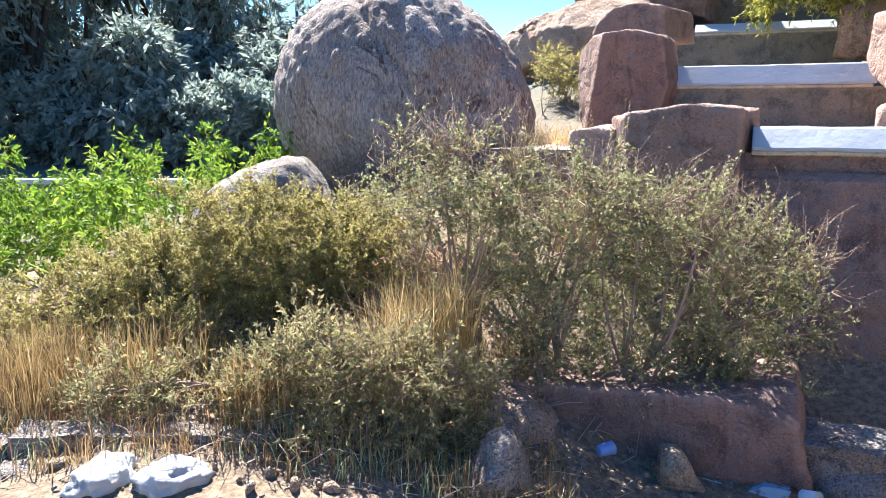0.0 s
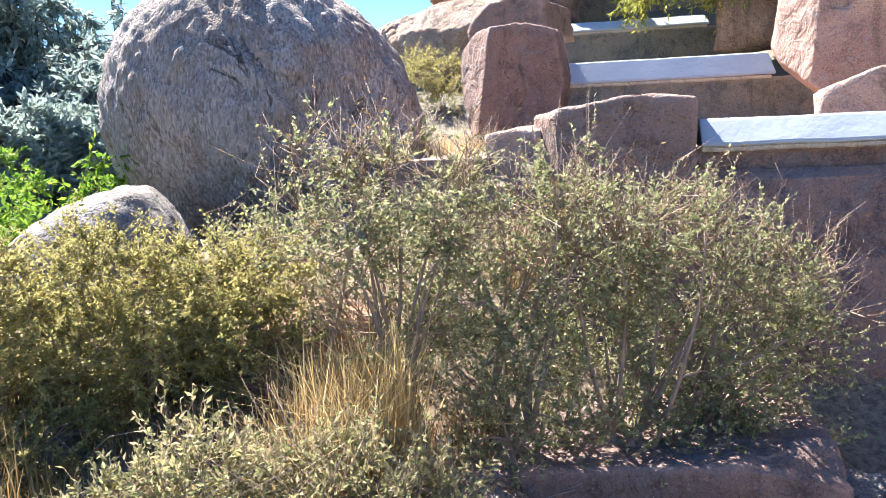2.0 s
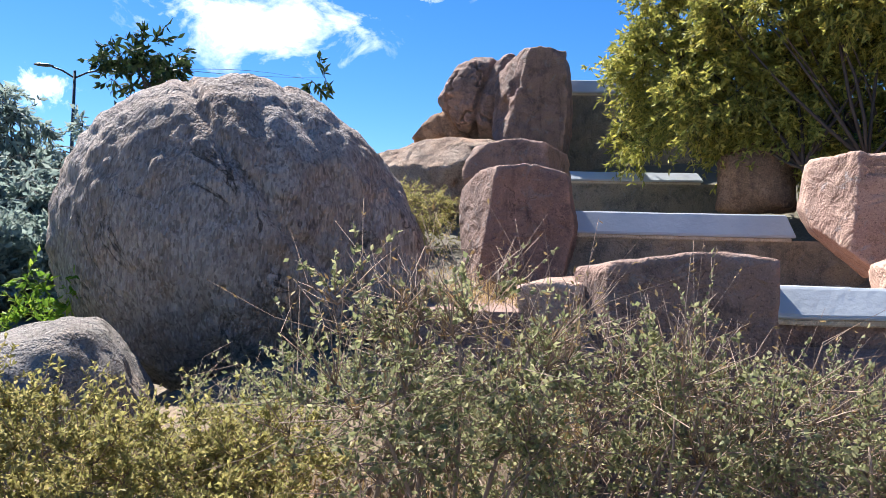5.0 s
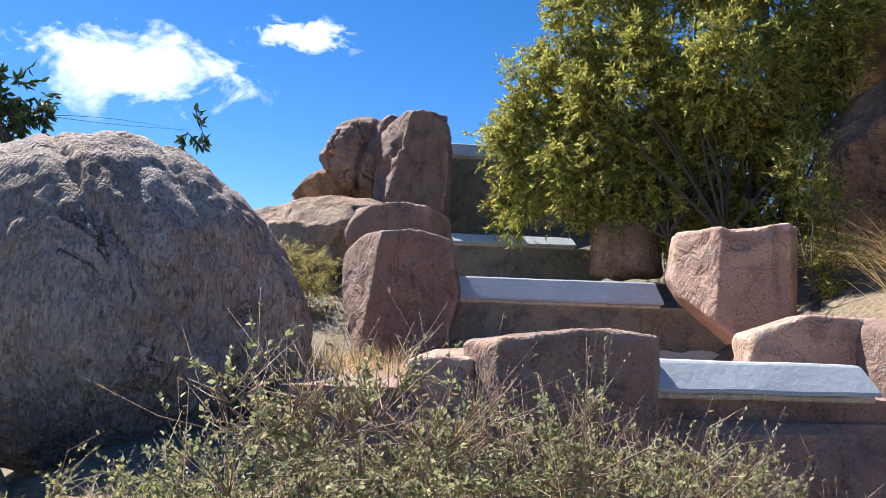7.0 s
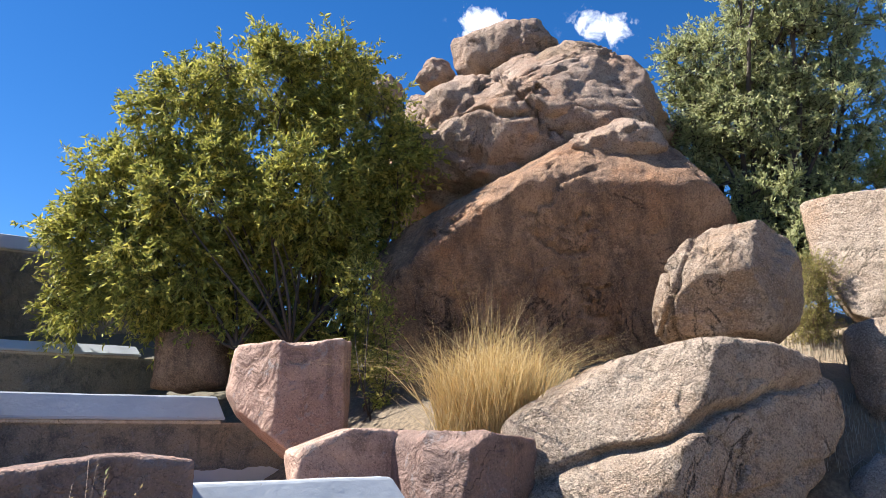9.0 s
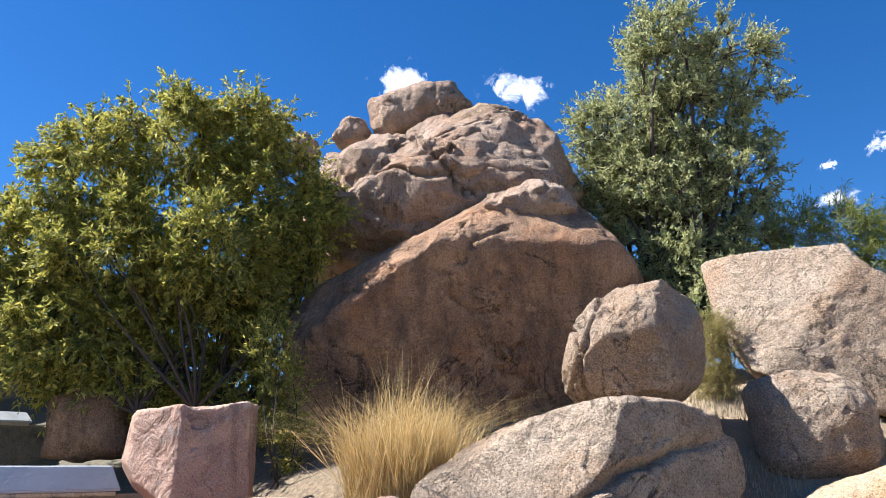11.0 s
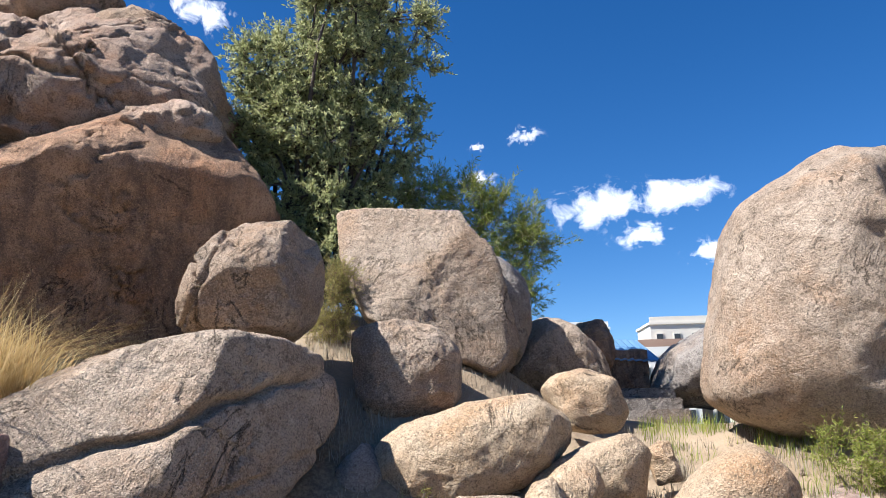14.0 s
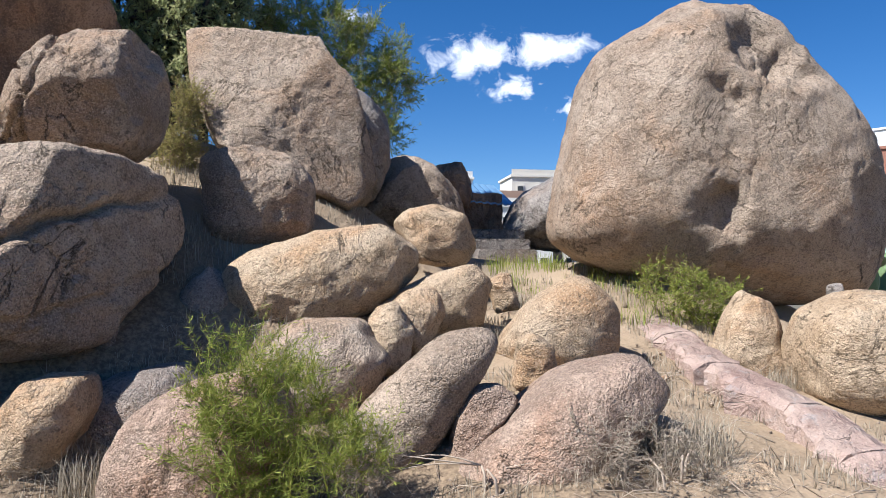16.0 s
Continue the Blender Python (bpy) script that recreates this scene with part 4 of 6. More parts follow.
rock('stone', 'reddish granite stone half sunk in the sandy path', (3.93, 2.45, 0.52), -98, [(-179, 0.51), (-88, 0.47), (-23, 0.39), (21, 0.54), (99, 0.43), (118, 0.4), (145, 0.4), (168, 0.43)], 0.40, ROSE, sharp=20, bump=0.028, freq=2.2, level=5, seed=50, fine=0.5, cuts=3, category='stone', grit=0.005)
rock('stone', 'golden granite stone half sunk in the sandy path', (4.22, 3.32, 0.58), -98, [(-179, 0.29), (-79, 0.31), (-29, 0.16), (10, 0.31), (87, 0.37), (134, 0.27), (163, 0.22)], 0.30, GOLD, sharp=20, bump=0.028, freq=2.2, level=5, seed=51, fine=0.5, cuts=3, category='stone', grit=0.005)
rock('stone', 'grey granite stone half sunk in the sandy path', (4.94, 3.35, 0.87), -98, [(-168, 0.33), (-90, 0.3), (-25, 0.29), (24, 0.34), (98, 0.27), (150, 0.33)], 0.35, GREY, sharp=20, bump=0.028, freq=2.2, level=5, seed=52, fine=0.5, cuts=3, category='stone', grit=0.005)
rock('stone', 'grey granite stone half sunk in the sandy path', (5.46, 2.70, 1.13), -98, [(-165, 0.26), (-84, 0.38), (1, 0.22), (39, 0.3), (135, 0.24), (162, 0.16)], 0.35, GREY, sharp=20, bump=0.028, freq=2.2, level=5, seed=53, fine=0.5, cuts=3, category='stone', grit=0.005)
rock('stone', 'golden granite stone half sunk in the sandy path', (5.20, -1.27, 0.96), -98, [(-132, 0.35), (-109, 0.35), (-51, 0.42), (9, 0.22), (52, 0.33), (141, 0.27), (168, 0.22)], 0.28, GOLD, sharp=20, bump=0.028, freq=2.2, level=5, seed=54, fine=0.5, cuts=3, category='stone', grit=0.005)
rock('stone', 'golden granite stone half sunk in the sandy path', (4.59, -1.80, 0.96), -98, [(-172, 0.49), (-120, 0.47), (-88, 0.4), (-5, 0.5), (45, 0.44), (89, 0.41), (112, 0.42), (157, 0.49)], 0.50, GOLD, sharp=20, bump=0.028, freq=2.2, level=5, seed=55, fine=0.5, cuts=3, category='stone', grit=0.005)
rock('stone', 'grey granite stone half sunk in the sandy path', (5.06, -1.89, 1.27), -98, [(-172, 0.04), (-63, 0.13), (8, 0.04), (104, 0.15)], 0.10, GREY, sharp=20, bump=0.028, freq=2.2, level=5, seed=56, fine=0.5, cuts=3, category='stone', grit=0.005)
rock('stone', 'golden granite stone half sunk in the sandy path', (3.44, -0.16, 0.31), -98, [(-136, 0.17), (-44, 0.16), (16, 0.27), (90, 0.24), (128, 0.2)], 0.30, GOLD, sharp=20, bump=0.028, freq=2.2, level=5, seed=57, fine=0.5, cuts=3, category='stone', grit=0.005)
rock('stone', 'grey broken stone lying on the ground below the wall', (-1.83, 3.08, -0.14), 0, [(-169, 0.2), (-90, 0.17), (-37, 0.16), (34, 0.18), (90, 0.17), (138, 0.15)], 0.25, GREY, sharp=24, bump=0.03, freq=3, level=4, seed=70, category='stone')
rock('stone', 'grey broken stone lying on the ground below the wall', (-1.39, 3.11, -0.10), 0, [(-172, 0.22), (-79, 0.12), (4, 0.22), (76, 0.15), (94, 0.16), (154, 0.23)], 0.20, GREY, sharp=24, bump=0.03, freq=3, level=4, seed=71, category='stone')
rock('stone', 'grey broken stone lying on the ground below the wall', (0.24, 3.21, -0.14), 0, [(-177, 0.16), (-85, 0.24), (2, 0.15), (25, 0.18), (110, 0.22), (158, 0.14)], 0.20, GREY, sharp=24, bump=0.03, freq=3, level=4, seed=72, category='stone')
rock('stone', 'golden broken stone lying on the ground below the wall', (1.19, 3.59, -0.28), 0, [(-123, 0.11), (-72, 0.12), (31, 0.07), (90, 0.13), (165, 0.11)], 0.12, GOLD, sharp=24, bump=0.03, freq=3, level=4, seed=73, category='stone')
rock('stone', 'grey broken stone lying on the ground below the wall', (1.75, 4.06, -0.34), 0, [(-152, 0.18), (-78, 0.16), (35, 0.11), (73, 0.14), (153, 0.2)], 0.20, GREY, sharp=24, bump=0.03, freq=3, level=4, seed=74, category='stone')
rock('stone', 'grey broken stone lying on the ground below the wall', (2.17, 3.69, -0.33), 0, [(-166, 0.28), (-90, 0.15), (6, 0.28), (69, 0.16), (110, 0.13)], 0.30, GREY, sharp=24, bump=0.03, freq=3, level=4, seed=75, category='stone')
rock('boulder', 'shaded brown boulder half buried under the bushes', (0.30, 3.86, -0.22), -10, [(-170, 0.30), (-90, 0.28), (0, 0.30), (50, 0.30), (95, 0.28), (140, 0.30)], 0.28, ROSE, sharp=22, bump=0.03, seed=76, cuts=4)
rock('stone', 'rounded grey stone wedged under the cracked boulder', (4.55, 2.85, 0.62), -98, [(-175, 0.36), (-90, 0.3), (0, 0.36), (45, 0.36), (100, 0.3), (140, 0.34)], 0.35, GREY, sharp=20, bump=0.03, seed=77, cuts=3, category='stone', grit=0.006)

# ---- terraced steps with painted caps ----
ALONG, BACK = Vector((0.927, -0.375, 0)), Vector((0.375, 0.927, 0))


def wavy_wall(name, left, length, z0, z1, thick, lean, material, seed, amp=0.03, parent=None, label=""):
    """A rough moulded wall: a bumpy front that leans back by lean metres, and a solid body behind it."""
    nu, nv = max(8, int(length / 0.05)), max(6, int((z1 - z0) / 0.05))
    verts, faces = [], []
    off = Vector((seed * 3.1, seed * 1.7, 0))
    for j in range(nv + 1):
        for i in range(nu + 1):
            u, w = length * i / nu, j / nv
            p = Vector(left) + ALONG * u + BACK * (lean * w)
            p.z = z0 + (z1 - z0) * w
            n = noise.fractal(p * 1.1 + off, 0.9, 2.1, 5) + 0.5 * noise.ridged_multi_fractal(p * 0.9 + off, 0.9, 2.2, 3, 1.0, 2.0)
            verts.append(p - BACK * amp * n * (1.0 if w < 0.98 else 0.3))
    m = nu + 1
    for j in range(nv):
        for i in range(nu):
            a = j * m + i
            faces.append((a, a + 1, a + m + 1, a + m))
    s = len(verts)
    back = Vector(left) + BACK * (thick + lean)
    for u, z in ((0, z0), (length, z0), (length, z1), (0, z1)):
        p = back + ALONG * u
        p.z = z
        verts.append(p)
    top = [nv * m + i for i in range(m)]
    faces.append(tuple(top) + (s + 2, s + 3))
    faces.append(tuple(range(m))[::-1] + (s, s + 1))
    faces.append(tuple(j * m for j in range(nv, -1, -1)) + (s, s + 3))
    faces.append(tuple(j * m + nu for j in range(nv + 1)) + (s + 2, s + 1))
    faces.append((s + 1, s, s + 3, s + 2))
    return link(name, verts, faces, material, parent, label, smooth=False)


LIP = moulded("weathered_lip", (0.30, 0.25, 0.19), (0.42, 0.36, 0.28), (0.16, 0.12, 0.09))


def extruded(left, length, section, skew=0.05):
    bm = bmesh.new()
    rings = []
    n = max(6, int(length / 0.12))
    for i in range(n + 1):
        u = length * i / n
        ring = []
        for b, z in section:
            p = Vector(left) + ALONG * (u + (skew if i == n and b < 0 else 0)) + BACK * b
            wob = 0.006 * noise.noise(Vector((u * 3, b * 9, z * 7)))
            ring.append(bm.verts.new((p.x, p.y, z + wob)))
        rings.append(ring)
    k = len(section)
    for a, b in zip(rings, rings[1:]):
        for i in range(k):
            bm.faces.new((a[i], b[i], b[(i + 1) % k], a[(i + 1) % k]))
    bm.faces.new(rings[0]), bm.faces.new(rings[-1][::-1])
    bmesh.ops.recalc_face_normals(bm, faces=bm.faces)
    bmesh.ops.bevel(bm, geom=[e for e in bm.edges if e.calc_face_angle(0) > 0.5], offset=0.006, segments=2, affect="EDGES")
    return bm


def cap(left, length, z0, z1, label, over=0.04, deep=0.22, thin=0.03):
    """A painted coping with a sloping front, and a weathered lip under it."""
    root = empty("step_cap", (left[0], left[1], z0))
    tagged(root, label, "step", "caps of the terraced steps")
    part("coping", extruded(left, length, [(-over, z0 + 0.012), (-over, z0 + thin), (0.07, z1 - 0.012), (0.085, z1), (deep, z1), (deep, z0 + 0.012)]), WHITE, root)
    part("lip", extruded(left, length, [(-over * 0.6, z0 - 0.022), (-over * 0.7, z0 + 0.010), (deep, z0 + 0.010), (deep, z0 - 0.022)], 0.02), LIP, root, "weathered bare cement lip")


S1, S2, S3, S4 = Vector((2.10, 5.27, 0)), Vector((2.47, 8.28, 0)), Vector((3.51, 10.97, 0)), Vector((4.30, 12.45, 0))


def wall(name, label, *a, **k):
    tagged(wavy_wall(name, *a, **k), label, "wall", kind="structure")


wall("wall_1", "brown moulded rock wall with cracks under the lowest cap", S1 - ALONG * 1.9, 4.2, -0.6, 1.24, 2.9, 0.04, MOULD, 1)
wall("wall_2", "dark stone riser with green-grey stains", S2 - ALONG * 0.5, 4.2, 0.6, 1.78, 2.4, 0.02, RISER, 2)
wall("wall_3", "dark stone riser under the third cap", S3 - ALONG * 0.4, 3.0, 1.2, 2.59, 1.4, 0.0, RISER, 3)
wall("wall_4", "tall plain grey rendered wall under the top cap", S4 - ALONG * 0.4, 2.8, 1.8, 4.09, 0.7, 0.0, RISER, 4, amp=0.012)
wall("wall_5", "broken bulging brown rock face below the lowest wall", S1 - ALONG * 1.7 - BACK * 0.78, 4.3, -0.8, 1.12, 0.2, 0.78, MOULD, 6, amp=0.08)
rock('moulded_bank', 'low rounded moulded rock bank below the bushes with a painted foot', (1.16, 4.15, -0.38), -16, [(-180, 0.95), (-90, 0.46), (0, 0.92), (45, 0.92), (92, 0.47), (135, 0.92)], 0.42, MOULD, sharp=40, bump=0.035, seed=78, level=6, category='bank', round=1.12, cuts=4, grit=0.006)
cap(S1 + ALONG * 0.02, 1.16, 1.25, 1.42, "white painted cement cap with a sloping front edge")
cap(S2, 1.84, 1.79, 2.01, "white painted cement cap with a weathered lower lip")
cap(S3, 1.75, 2.60, 2.74, "white painted cement cap partly under the tree")
cap(S4, 1.7, 4.10, 4.33, "white painted cement cap on the topmost wall")


def painted_foot(left, length, z0, z1, material, name, label, back=0.0, lean=0.0):
    nu = max(6, int(length / 0.04))
    bm = bmesh.new()
    lo, hi, bk = [], [], []
    for i in range(nu + 1):
        u = length * i / nu
        jag = 0.5 + 0.5 * noise.fractal(Vector((u * 5, z0 * 3, 1.0)), 0.9, 2.0, 4)
        p = Vector(left) + ALONG * u - BACK * 0.05
        lo.append(bm.verts.new((p.x, p.y, z0)))
        q = p + BACK * lean
        hi.append(bm.verts.new((q.x, q.y, z0 + (z1 - z0) * (0.6 + 0.4 * jag))))
        q = q + BACK * 0.08
        bk.append(bm.verts.new((q.x, q.y, z0 + (z1 - z0) * (0.6 + 0.4 * jag) - 0.01)))
    for i in range(nu):
        bm.faces.new((lo[i], lo[i + 1], hi[i + 1], hi[i]))
        bm.faces.new((hi[i], hi[i + 1], bk[i + 1], bk[i]))
    tagged(part(name, bm, material), label, "trim", kind="structure")


painted_foot(S2 + ALONG * 0.9, 1.9, 1.22, 1.42, WHITE, "trim_1", "flaking white paint along the foot of the riser")
painted_foot(Vector((0.46, 3.99, 0)), 1.35, -0.6, -0.29, BLUE, "trim_2", "flaking pale blue paint along the foot of the bank", lean=0.04)

# ---- plants ----
OLIVE = leaf_material("olive_leaf", (0.085, 0.11, 0.03), (0.34, 0.34, 0.075), (0.68, 0.58, 0.14), 0.42)
SAGE = leaf_material("sage_leaf", (0.146, 0.194, 0.085), (0.316, 0.365, 0.170), (0.583, 0.608, 0.365), 0.3)
SCRUB = leaf_material("scrub_leaf", (0.13, 0.15, 0.068), (0.28, 0.29, 0.14), (0.50, 0.465, 0.26), 0.48)
WEEDY = leaf_material("weed_leaf", (0.17, 0.19, 0.075), (0.33, 0.31, 0.15), (0.52, 0.40, 0.23), 0.45)
RUSTY = leaf_material("rusty_grass", (0.22, 0.10, 0.05), (0.32, 0.17, 0.085), (0.42, 0.27, 0.14), 0.3, 0.7)
GOLDEN = leaf_material("golden_scrub", (0.20, 0.19, 0.065), (0.35, 0.32, 0.115), (0.48, 0.39, 0.17), 0.55)
BRIGHT = leaf_material("bright_leaf", (0.065, 0.143, 0.016), (0.156, 0.273, 0.033), (0.351, 0.416, 0.052), 0.5)
BROOMY = leaf_material("broom_green", (0.126, 0.182, 0.028), (0.238, 0.280, 0.056), (0.420, 0.392, 0.098), 0.35)
# aerial haze is put into this leaf colour: paler and bluer than real foliage
FAR_HAZED = leaf_material("hazed_distant_leaf", (0.18, 0.24, 0.22), (0.26, 0.32, 0.28), (0.36, 0.40, 0.34), 0.5, 0.6)
TREE_SAGE = leaf_material("tree_sage", (0.17, 0.20, 0.09), (0.39, 0.41, 0.19), (0.64, 0.63, 0.35), 0.42)
DARKLEAF = leaf_material("dark_leaf", (0.019, 0.039, 0.016), (0.039, 0.065, 0.023), (0.078, 0.104, 0.039), 0.25)
STRAW = leaf_material("straw", (0.38, 0.25, 0.09), (0.58, 0.43, 0.20), (0.78, 0.64, 0.38), 0.3, 0.6)
DRY = leaf_material("dry_grass", (0.24, 0.14, 0.06), (0.36, 0.25, 0.11), (0.48, 0.37, 0.20), 0.3, 0.7)
GREYDRY = leaf_material("grey_dry_grass", (0.22, 0.18, 0.13), (0.34, 0.29, 0.22), (0.46, 0.41, 0.33), 0.2, 0.8)
BARK = twig_material("brown_bark", (0.16, 0.10, 0.07), (0.28, 0.20, 0.15))
PALEBARK = twig_material("pale_bark", (0.34, 0.27, 0.21), (0.48, 0.40, 0.32))
TWIGGY = twig_material("grey_brown_twig", (0.20, 0.135, 0.10), (0.36, 0.27, 0.21))
DARKBARK = twig_material("dark_bark", (0.05, 0.035, 0.028), (0.10, 0.075, 0.06))


def on_land(x, y):
    return (x, y, float(land(x, y)[0]))


plant("shrub", "dense scrubby bush with small grey-green leaves and bare brown twigs", "bush", on_land(0.5, 4.0), BUSH_MAIN, 440, 0.17, 8, 15, (0.020, 0.012), SCRUB, TWIGGY,
      stems=14, stem_r=0.018, seed=11, shell=0.1, spread=0.2, upward=0.25)
plant("shrub", "feathery yellow-green bush creeping over a boulder", "bush", on_land(-1.2, 4.3), BUSH_GOLD, 900, 0.12, 8, 26, (0.017, 0.008), GOLDEN, BARK,
      stems=18, stem_r=0.008, seed=12, shell=0.25, spread=0.5)
plant("shrub", "half-dry grey-green weeds with thin stems", "weeds", on_land(-0.5, 3.4), WEEDS, 620, 0.14, 6, 12, (0.024, 0.009), WEEDY, TWIGGY,
      stems=30, stem_r=0.009, seed=13, shell=0.1, spread=0.55, upward=0.7)
plant("shrub", "bare brittle shrub with bunches of red-brown dry twigs", "bush", on_land(0.05, 3.95), BUSH_MAIN[:6] + BUSH_MAIN[10:11] + WEEDS[1:2], 190, 0.28, 7, 3, (0.018, 0.007), DRY, TWIGGY,
      stems=14, stem_r=0.019, seed=24, shell=0.1, spread=0.2, upward=0.9)
plant("shrub", "low twiggy bush half dry at the foot of the round boulder", "bush", on_land(-0.2, 4.8), [(-0.55, 4.85, 0.82, 0.38, 0.3, 0.18), (0.0, 4.9, 0.9, 0.42, 0.3, 0.24), (0.45, 4.95, 0.85, 0.4, 0.3, 0.22), (-1.0, 4.9, 0.72, 0.34, 0.3, 0.18)],
      170, 0.17, 8, 9, (0.019, 0.010), SCRUB, TWIGGY, stems=14, stem_r=0.014, seed=25, shell=0.1, spread=0.4, upward=0.5)
plant("tree", "spreading evergreen tree with narrow yellow-green leaves", "tree", (5.6, 8.2, 2.2), TREE_A, 860, 0.32, 9, 26, (0.072, 0.022), OLIVE, DARKBARK,
      stems=7, stem_r=0.032, seed=14, shell=0.35, droop=0.35, spread=0.2)
plant("tree", "dense evergreen tree with small grey-green leaves", "tree", (9.2, 3.6, 2.9), TREE_B, 640, 0.30, 10, 26, (0.055, 0.020), TREE_SAGE, DARKBARK,
      stems=4, stem_r=0.07, seed=15, shell=0.3, spread=0.15)
plant("shrub", "wispy willow-like shrub with fine green leaves", "bush", (9.5, 1.7, 2.3), SHRUB_C, 150, 0.3, 8, 20, (0.07, 0.009), BROOMY, PALEBARK,
      stems=6, stem_r=0.02, seed=16, shell=0.1, spread=0.2, upward=0.6)
plant("tree", "small dark broad-leaved tree behind the round boulder", "tree", (-1.2, 13.6, 0.1), LEAFY, 36, 0.28, 4, 9, (0.13, 0.05), DARKLEAF, DARKBARK,
      stems=2, stem_r=0.06, seed=17, shell=0.2, droop=0.3)
plant("shrub", "bright green broom bush among the stones", "bush", on_land(3.45, 2.0), BROOM, 150, 0.17, 7, 16, (0.035, 0.004), BROOMY, BROOMY,
      stems=10, stem_r=0.007, seed=18, shell=0.1, spread=0.15, upward=0.9)
plant("shrub", "dry grey tangled shrub beside the path", "bush", on_land(3.3, 0.3), GREYBUSH, 120, 0.14, 7, 8, (0.02, 0.004), GREYDRY, PALEBARK,
      stems=9, stem_r=0.007, seed=19, shell=0.1, spread=0.15)
plant("shrub", "low green bush at the foot of the giant boulder", "bush", on_land(5.85, -1.1), SIDEBUSH, 110, 0.13, 7, 14, (0.03, 0.006), BROOMY, BARK,
      stems=8, stem_r=0.007, seed=20, shell=0.1, spread=0.2)
plant("shrub", "green-yellow shrub between the boulder and the pillars", "bush", (1.6, 10.0, 1.3), HILLBUSH, 100, 0.18, 6, 16, (0.03, 0.01), GOLDEN, BARK,
      stems=6, stem_r=0.012, seed=21, shell=0.2)
plant("shrub", "dark green undergrowth beside the dome rock", "bush", (5.3, 6.8, 1.9), UNDERTREE, 90, 0.16, 6, 14, (0.04, 0.012), OLIVE, DARKBARK,
      stems=5, stem_r=0.01, seed=22, shell=0.1)
plant("shrub", "thin green twigs growing behind the upright stone", "bush", (6.9, 3.1, 2.0), SLABBUSH, 150, 0.16, 6, 14, (0.025, 0.006), GOLDEN, BARK,
      stems=4, stem_r=0.007, seed=23, shell=0.1)


def hedge(x0, y0, x1, y1, count, seed):
    """Tall leafy weeds, one thing for each plant."""
    rng = np.random.default_rng(seed)
    for i in range(count):
        u = (i + rng.uniform(-0.4, 0.4)) / max(count - 1, 1)
        x, y = x0 + (x1 - x0) * u + rng.normal() * 0.15, y0 + (y1 - y0) * u + rng.normal() * 0.35
        b = on_land(x, y)
        h = rng.uniform(0.85, 1.25)
        plant("tall_weed", "tall leafy weed with bright green leaves", "weed", b, [(x, y, b[2] + h * 0.45, 0.22, 0.22, h * 0.35), (x, y, b[2] + h * 0.8, 0.14, 0.14, h * 0.25)],
              26, 0.16, 4, 8, (0.06, 0.022), BRIGHT, BROOMY, stems=4, stem_r=0.009, seed=seed * 50 + i, shell=0.1, droop=0.25, group="tall weeds by the road")


hedge(-4.6, 6.4, -1.3, 7.6, 15, 31)
hedge(-6.0, 7.6, -2.4, 8.8, 11, 32)
hedge(-4.4, 5.2, -2.4, 5.6, 6, 33)


def tussock(x, y, z, r, height, count, material, label, seed, width=0.006, lean=0.45, name="grass_tussock"):
    rng = np.random.default_rng(seed)
    a, q = rng.uniform(0, 2 * np.pi, count), np.sqrt(rng.uniform(0, 1, count)) * r
    pts = np.stack([x + np.cos(a) * q, y + np.sin(a) * q, np.full(count, z - 0.02)], 1)
    v, f = blades(pts, height, width, lean, rng)
    return tagged(quick_mesh(name, v, f, material, None), label, "grass", kind="stuff")


tussock(4.62, 5.06, float(land(4.62, 5.06)[0]), 0.42, 0.88, 2500, STRAW, "golden dry grass tussock in front of the dome rock", 41, 0.005, 0.85)
tussock(4.62, 5.06, float(land(4.62, 5.06)[0]), 0.20, 1.25, 160, STRAW, "tall dry grass stalks in the golden tussock", 42, 0.004, 0.28)
for i, (x, y, r, h, n) in enumerate([(-0.22, 3.9, 0.2, 0.55, 500), (-1.95, 3.6, 0.28, 0.5, 600), (-0.84, 3.35, 0.18, 0.42, 400), (0.95, 5.3, 0.18, 0.5, 350),
                                     (-1.4, 3.7, 0.3, 0.4, 450), (-2.5, 3.9, 0.3, 0.4, 350), (1.15, 6.4, 0.2, 0.5, 300), (0.1, 3.7, 0.15, 0.4, 250), (0.9, 6.0, 0.3, 0.5, 500), (1.2, 7.2, 0.35, 0.45, 500), (0.7, 6.6, 0.3, 0.45, 400), (1.5, 7.8, 0.3, 0.4, 300), (1.4, 6.5, 0.3, 0.45, 400)]):
    tussock(x, y, float(land(x, y)[0]), r, h, n, DRY, "dry straw-coloured grass among the weeds", 50 + i, 0.005, 0.35)


for i, (x, y, r, h, n) in enumerate([(4.0, 2.95, 0.22, 0.34, 520), (4.35, 2.75, 0.2, 0.3, 420), (3.75, 3.3, 0.2, 0.26, 320), (4.9, 1.05, 0.15, 0.2, 260), (5.25, 0.75, 0.18, 0.2, 260),
                                     (3.55, 0.0, 0.22, 0.3, 420), (5.3, -1.55, 0.2, 0.26, 320), (4.75, -1.3, 0.16, 0.2, 220), (6.2, 0.35, 0.2, 0.24, 300)]):
    tussock(x, y, float(land(x, y)[0]), r, h, n, GREYDRY, "grey withered grass between the boulders", 80 + i, 0.004, 0.9)


for i, (x, y, r, h, n) in enumerate([(-0.14, 3.80, 0.17, 0.72, 420), (0.02, 3.95, 0.14, 0.8, 300), (-0.30, 3.70, 0.14, 0.55, 280), (0.75, 6.9, 0.3, 0.55, 420), (1.05, 7.5, 0.25, 0.5, 320), (1.2, 6.75, 0.2, 0.6, 260)]):
    tussock(x, y, float(land(x, y)[0]), r, h, n, STRAW, "upright golden dry grass growing through the bushes", 95 + i, 0.005, 0.4)


